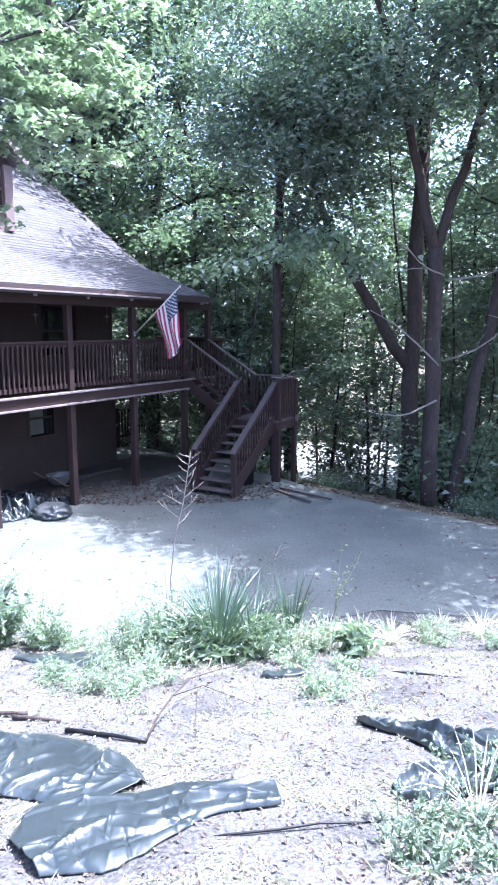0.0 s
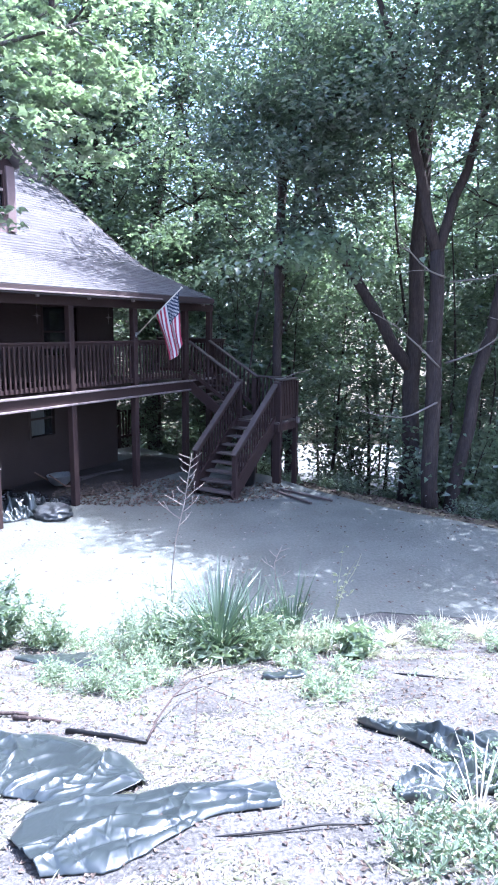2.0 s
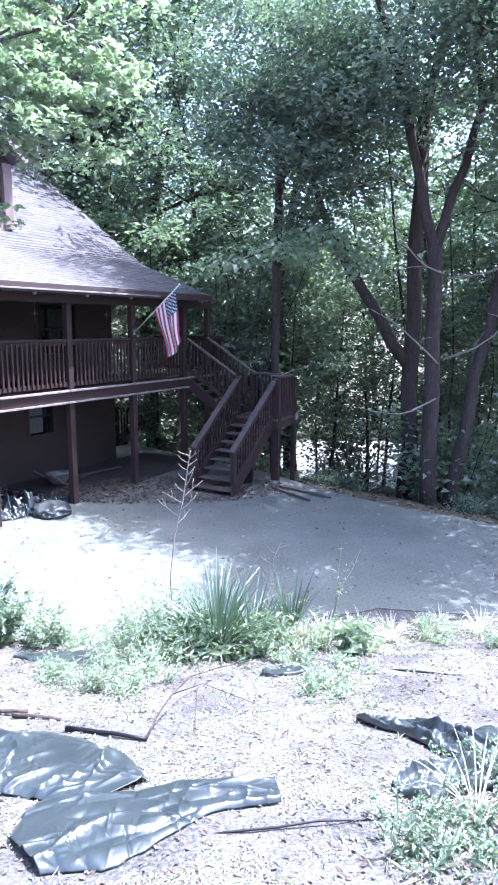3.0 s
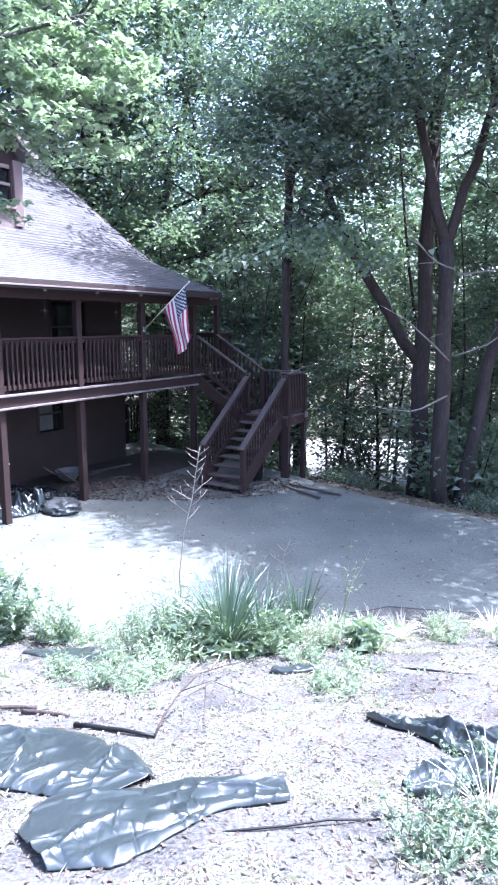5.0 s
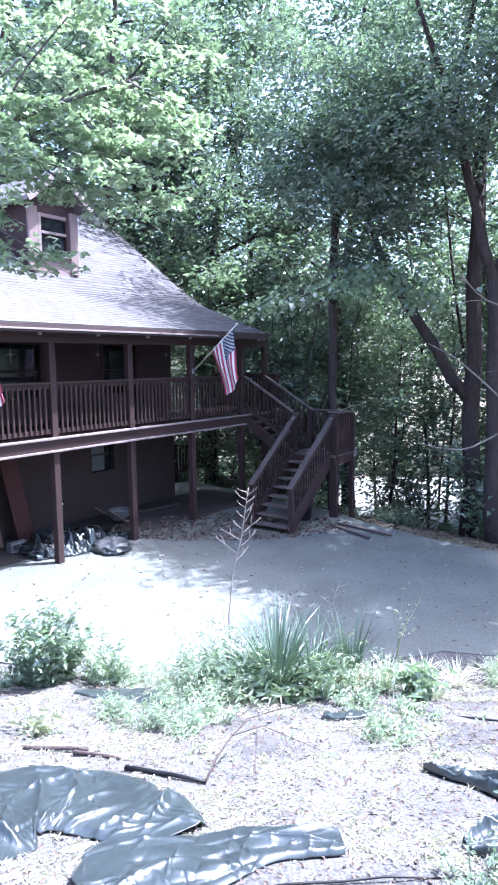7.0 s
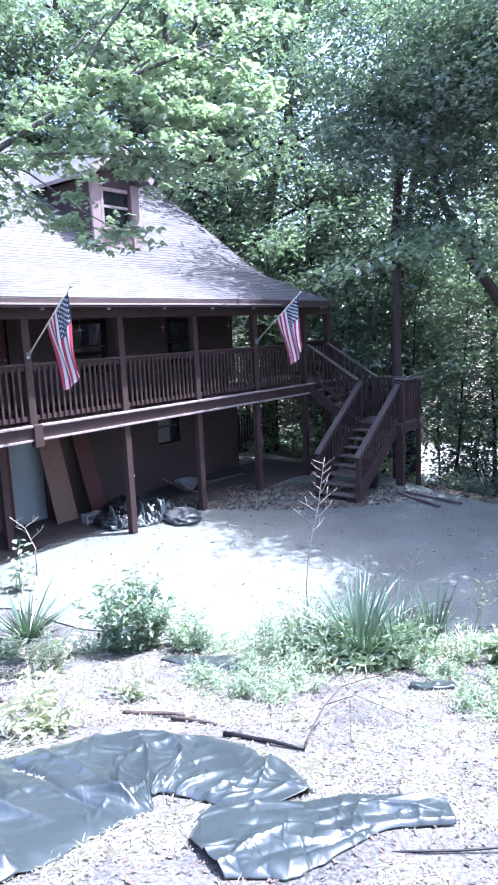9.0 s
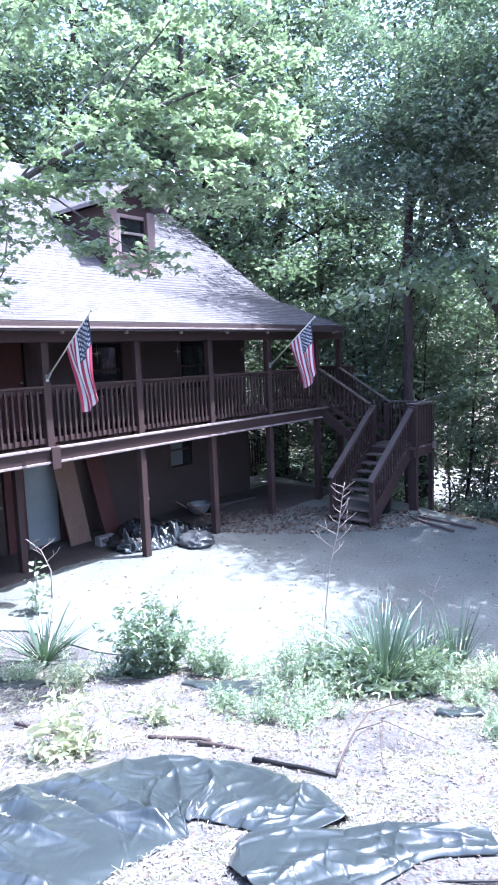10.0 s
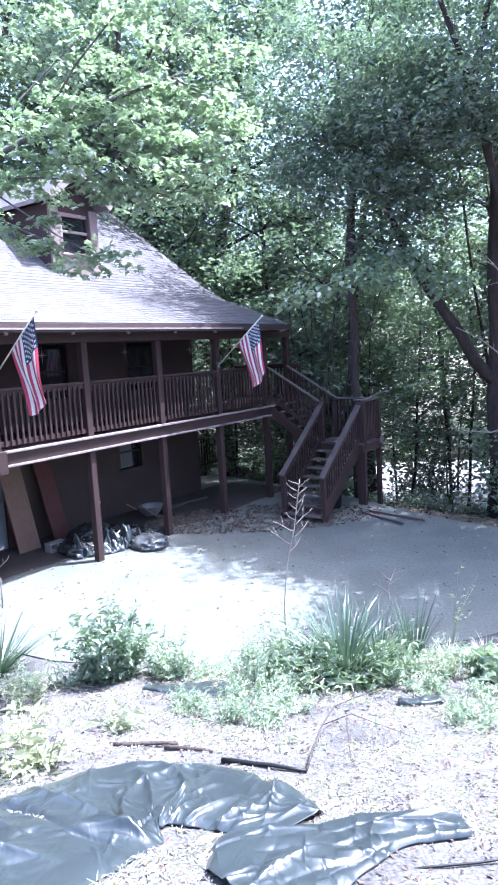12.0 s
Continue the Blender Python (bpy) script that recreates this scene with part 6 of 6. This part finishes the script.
tub = thing("wheelbarrow", (-1.2, 1.3, 0.035), "galvanised wheelbarrow pan resting under the deck", "wheelbarrow")
bm = bmesh.new()
secs = [(0.16, 0.13, 0.10), (0.27, 0.21, 0.20), (0.34, 0.27, 0.34), (0.35, 0.28, 0.35), (0.32, 0.25, 0.34), (0.25, 0.19, 0.21), (0.14, 0.11, 0.12)]
rings = []
for a_, b_, zz in secs:
    rings.append([bm.verts.new((-1.2 + a_ * math.cos(k * math.tau / 16), 1.3 + b_ * math.sin(k * math.tau / 16), zz + 0.05)) for k in range(16)])
for r, s in zip(rings, rings[1:]):
    for k in range(16):
        bm.faces.new((r[k], r[(k + 1) % 16], s[(k + 1) % 16], s[k]))
bm.faces.new(rings[0][::-1]), bm.faces.new(rings[-1])
part("pan", bm, METAL, tub, "dull metal pan", True)
for s in (-1, 1):
    part("handle", tube(bmesh.new(), [(-0.75, 1.3 + 0.16 * s, 0.06), (-1.2, 1.3 + 0.16 * s, 0.14), (-1.75, 1.3 + 0.24 * s, 0.52)], [0.018, 0.018, 0.016], 8), TANBOARD, tub, "wooden handle", True)
part("wheel", tube(bmesh.new(), [(-0.72, 1.26, 0.17), (-0.72, 1.34, 0.17)], [0.135, 0.135], 18), DARK, tub, "black tyre")
for k, (p, q) in enumerate((((-0.9, 1.9, 0.06), (1.2, 1.55, 0.06)), ((-0.6, 1.5, 0.05), (0.7, 1.7, 0.05)))):
    bm = bmesh.new()
    beam(bm, p, q, 0.09, 0.04, 0.005)
    single("plank", bm, RAILTOP, "greyish board lying on the concrete", "board", group="boards on the ground", m=H)
for k, (p, q) in enumerate((((1.4, -3.0, -0.02), (0.75, -4.3, 0.06)), ((1.6, -3.1, -0.05), (1.2, -4.6, 0.05)))):
    a, b = H @ Vector(p), H @ Vector(q)
    a.z, b.z = max(ground_z(a.x, a.y), -0.3) + 0.06, 0.09
    bm = bmesh.new()
    beam(bm, a, b, 0.06, 0.05, 0.008)
    single("timber", bm, RAILTOP, "old landscape timber edging the patio", "timber", group="edging timbers")
# Bin-shaped dark bulk, added in place of the shadow below the stairs
bulk_ = thing("dustbin", (1.62, -2.1, 0.0), "dark rounded bulk added for the shadow under the stairs", "bin")
bm = bmesh.new()
tube(bm, [(1.62, -2.1, 0.02), (1.62, -2.1, 0.08), (1.62, -2.1, 0.62), (1.62, -2.1, 0.66)], [0.20, 0.22, 0.26, 0.28], 20)
part("bin_body", bm, DARK, bulk_, "", True)
part("bin_lid", tube(bmesh.new(), [(1.62, -2.1, 0.66), (1.62, -2.1, 0.70), (1.62, -2.1, 0.74)], [0.29, 0.28, 0.10], 20), DARK, bulk_, "", True)
# fence seen past the house's far corner
fence = thing("back_fence", (3.6, 4.2, 0), "dark slatted railing past the house corner", "fence")
part("top_rail", beam(bmesh.new(), (2.5, 4.6, 1.05), (6.5, 4.6, 1.05), 0.09, 0.05), STAIN, fence)
part("bottom_rail", beam(bmesh.new(), (2.5, 4.6, 0.18), (6.5, 4.6, 0.18), 0.05, 0.08), STAIN, fence)
sl = mesh_of("slat", box(bmesh.new(), (-0.02, -0.02, 0.16), (0.02, 0.02, 1.05)), STAIN)
for k in range(28):
    piece("slat", sl, fence, Matrix.Translation((2.55 + 0.145 * k, 4.6, 0)))
for u_ in (2.5, 4.5, 6.5):
    part("fence_post", box(bmesh.new(), (u_ - 0.05, 4.55, -1.0), (u_ + 0.05, 4.65, 1.12), 0.006), STAIN, fence)
part("post_knob", tube(bmesh.new(), [(-3.93, -0.02, 1.18), (-3.89, -0.02, 1.18)], [0.025, 0.02], 8), TRIM, deck, "small white knob on the post")

# ---- roof shingles, course by course ----
def shingle_mesh(w, l, t):
    bm = bmesh.new()
    box(bm, (0.004, 0, 0), (w - 0.004, l, t))
    return mesh_of("shingle", bm, SHINGLE)


TABS = [shingle_mesh(w, 0.17, 0.012) for w in (0.30, 0.33, 0.36)]
slope, v_ = [], -0.5
while v_ < RIDGE_V - 0.05:
    z0, z1 = roof_z(v_), roof_z(v_ + 0.01)
    ang = math.atan2(z1 - z0, 0.01)
    slope.append((v_, z0, ang))
    v_ += 0.14 * math.cos(ang)
rng = np.random.default_rng(14)
count, verts, faces = 0, [], []
for row, (v_, z_, ang) in enumerate(slope):
    u_ = RU0 + rng.uniform(0, 0.3)
    while u_ < RU1 - 0.3:
        k = int(rng.integers(0, 3))
        w = (0.30, 0.33, 0.36)[k]
        m = Matrix.Translation((u_, v_, z_ + 0.012)) @ Matrix.Rotation(ang - 0.035, 4, "X")
        if row < 26 and -6.0 < u_ < -2.2 and count < 300 and not (v_ > 2.2 and u_ > -3.0):
            piece("shingle", TABS[k], roof, m)
            count += 1
        else:
            i0 = len(verts)
            for p in ((0.004, 0, 0), (w - 0.004, 0, 0), (w - 0.004, 0.17, 0), (0.004, 0.17, 0), (0.004, 0, 0.012), (w - 0.004, 0, 0.012), (w - 0.004, 0.17, 0.012), (0.004, 0.17, 0.012)):
                verts.append(tuple(m @ Vector(p) - BASE[house]))
            faces += [tuple(i0 + j for j in q) for q in ((4, 5, 6, 7), (0, 1, 5, 4), (1, 2, 6, 5), (3, 0, 4, 7))]
        u_ += w
rest = new("roof_shingling", arrays_mesh("roof_shingling", verts, faces, SHINGLE))
rest.parent = house
tagged(rest, "grey shingle courses", kind="stuff")

a_ = H @ Vector((2.25, -2.72, 2.63))
b_ = a_ + Vector((0.62, -0.15, 0.22))
bm = bmesh.new()
tube(bm, [a_ - Vector((0.25, -0.06, 0.0)), a_, a_.lerp(b_, 0.5) + Vector((0, 0, 0.03)), b_], [0.012, 0.012, 0.010, 0.006], 6)
single("stick", bm, DEADWOOD, "pale stick lying across the landing rail", "branch", smooth=True)
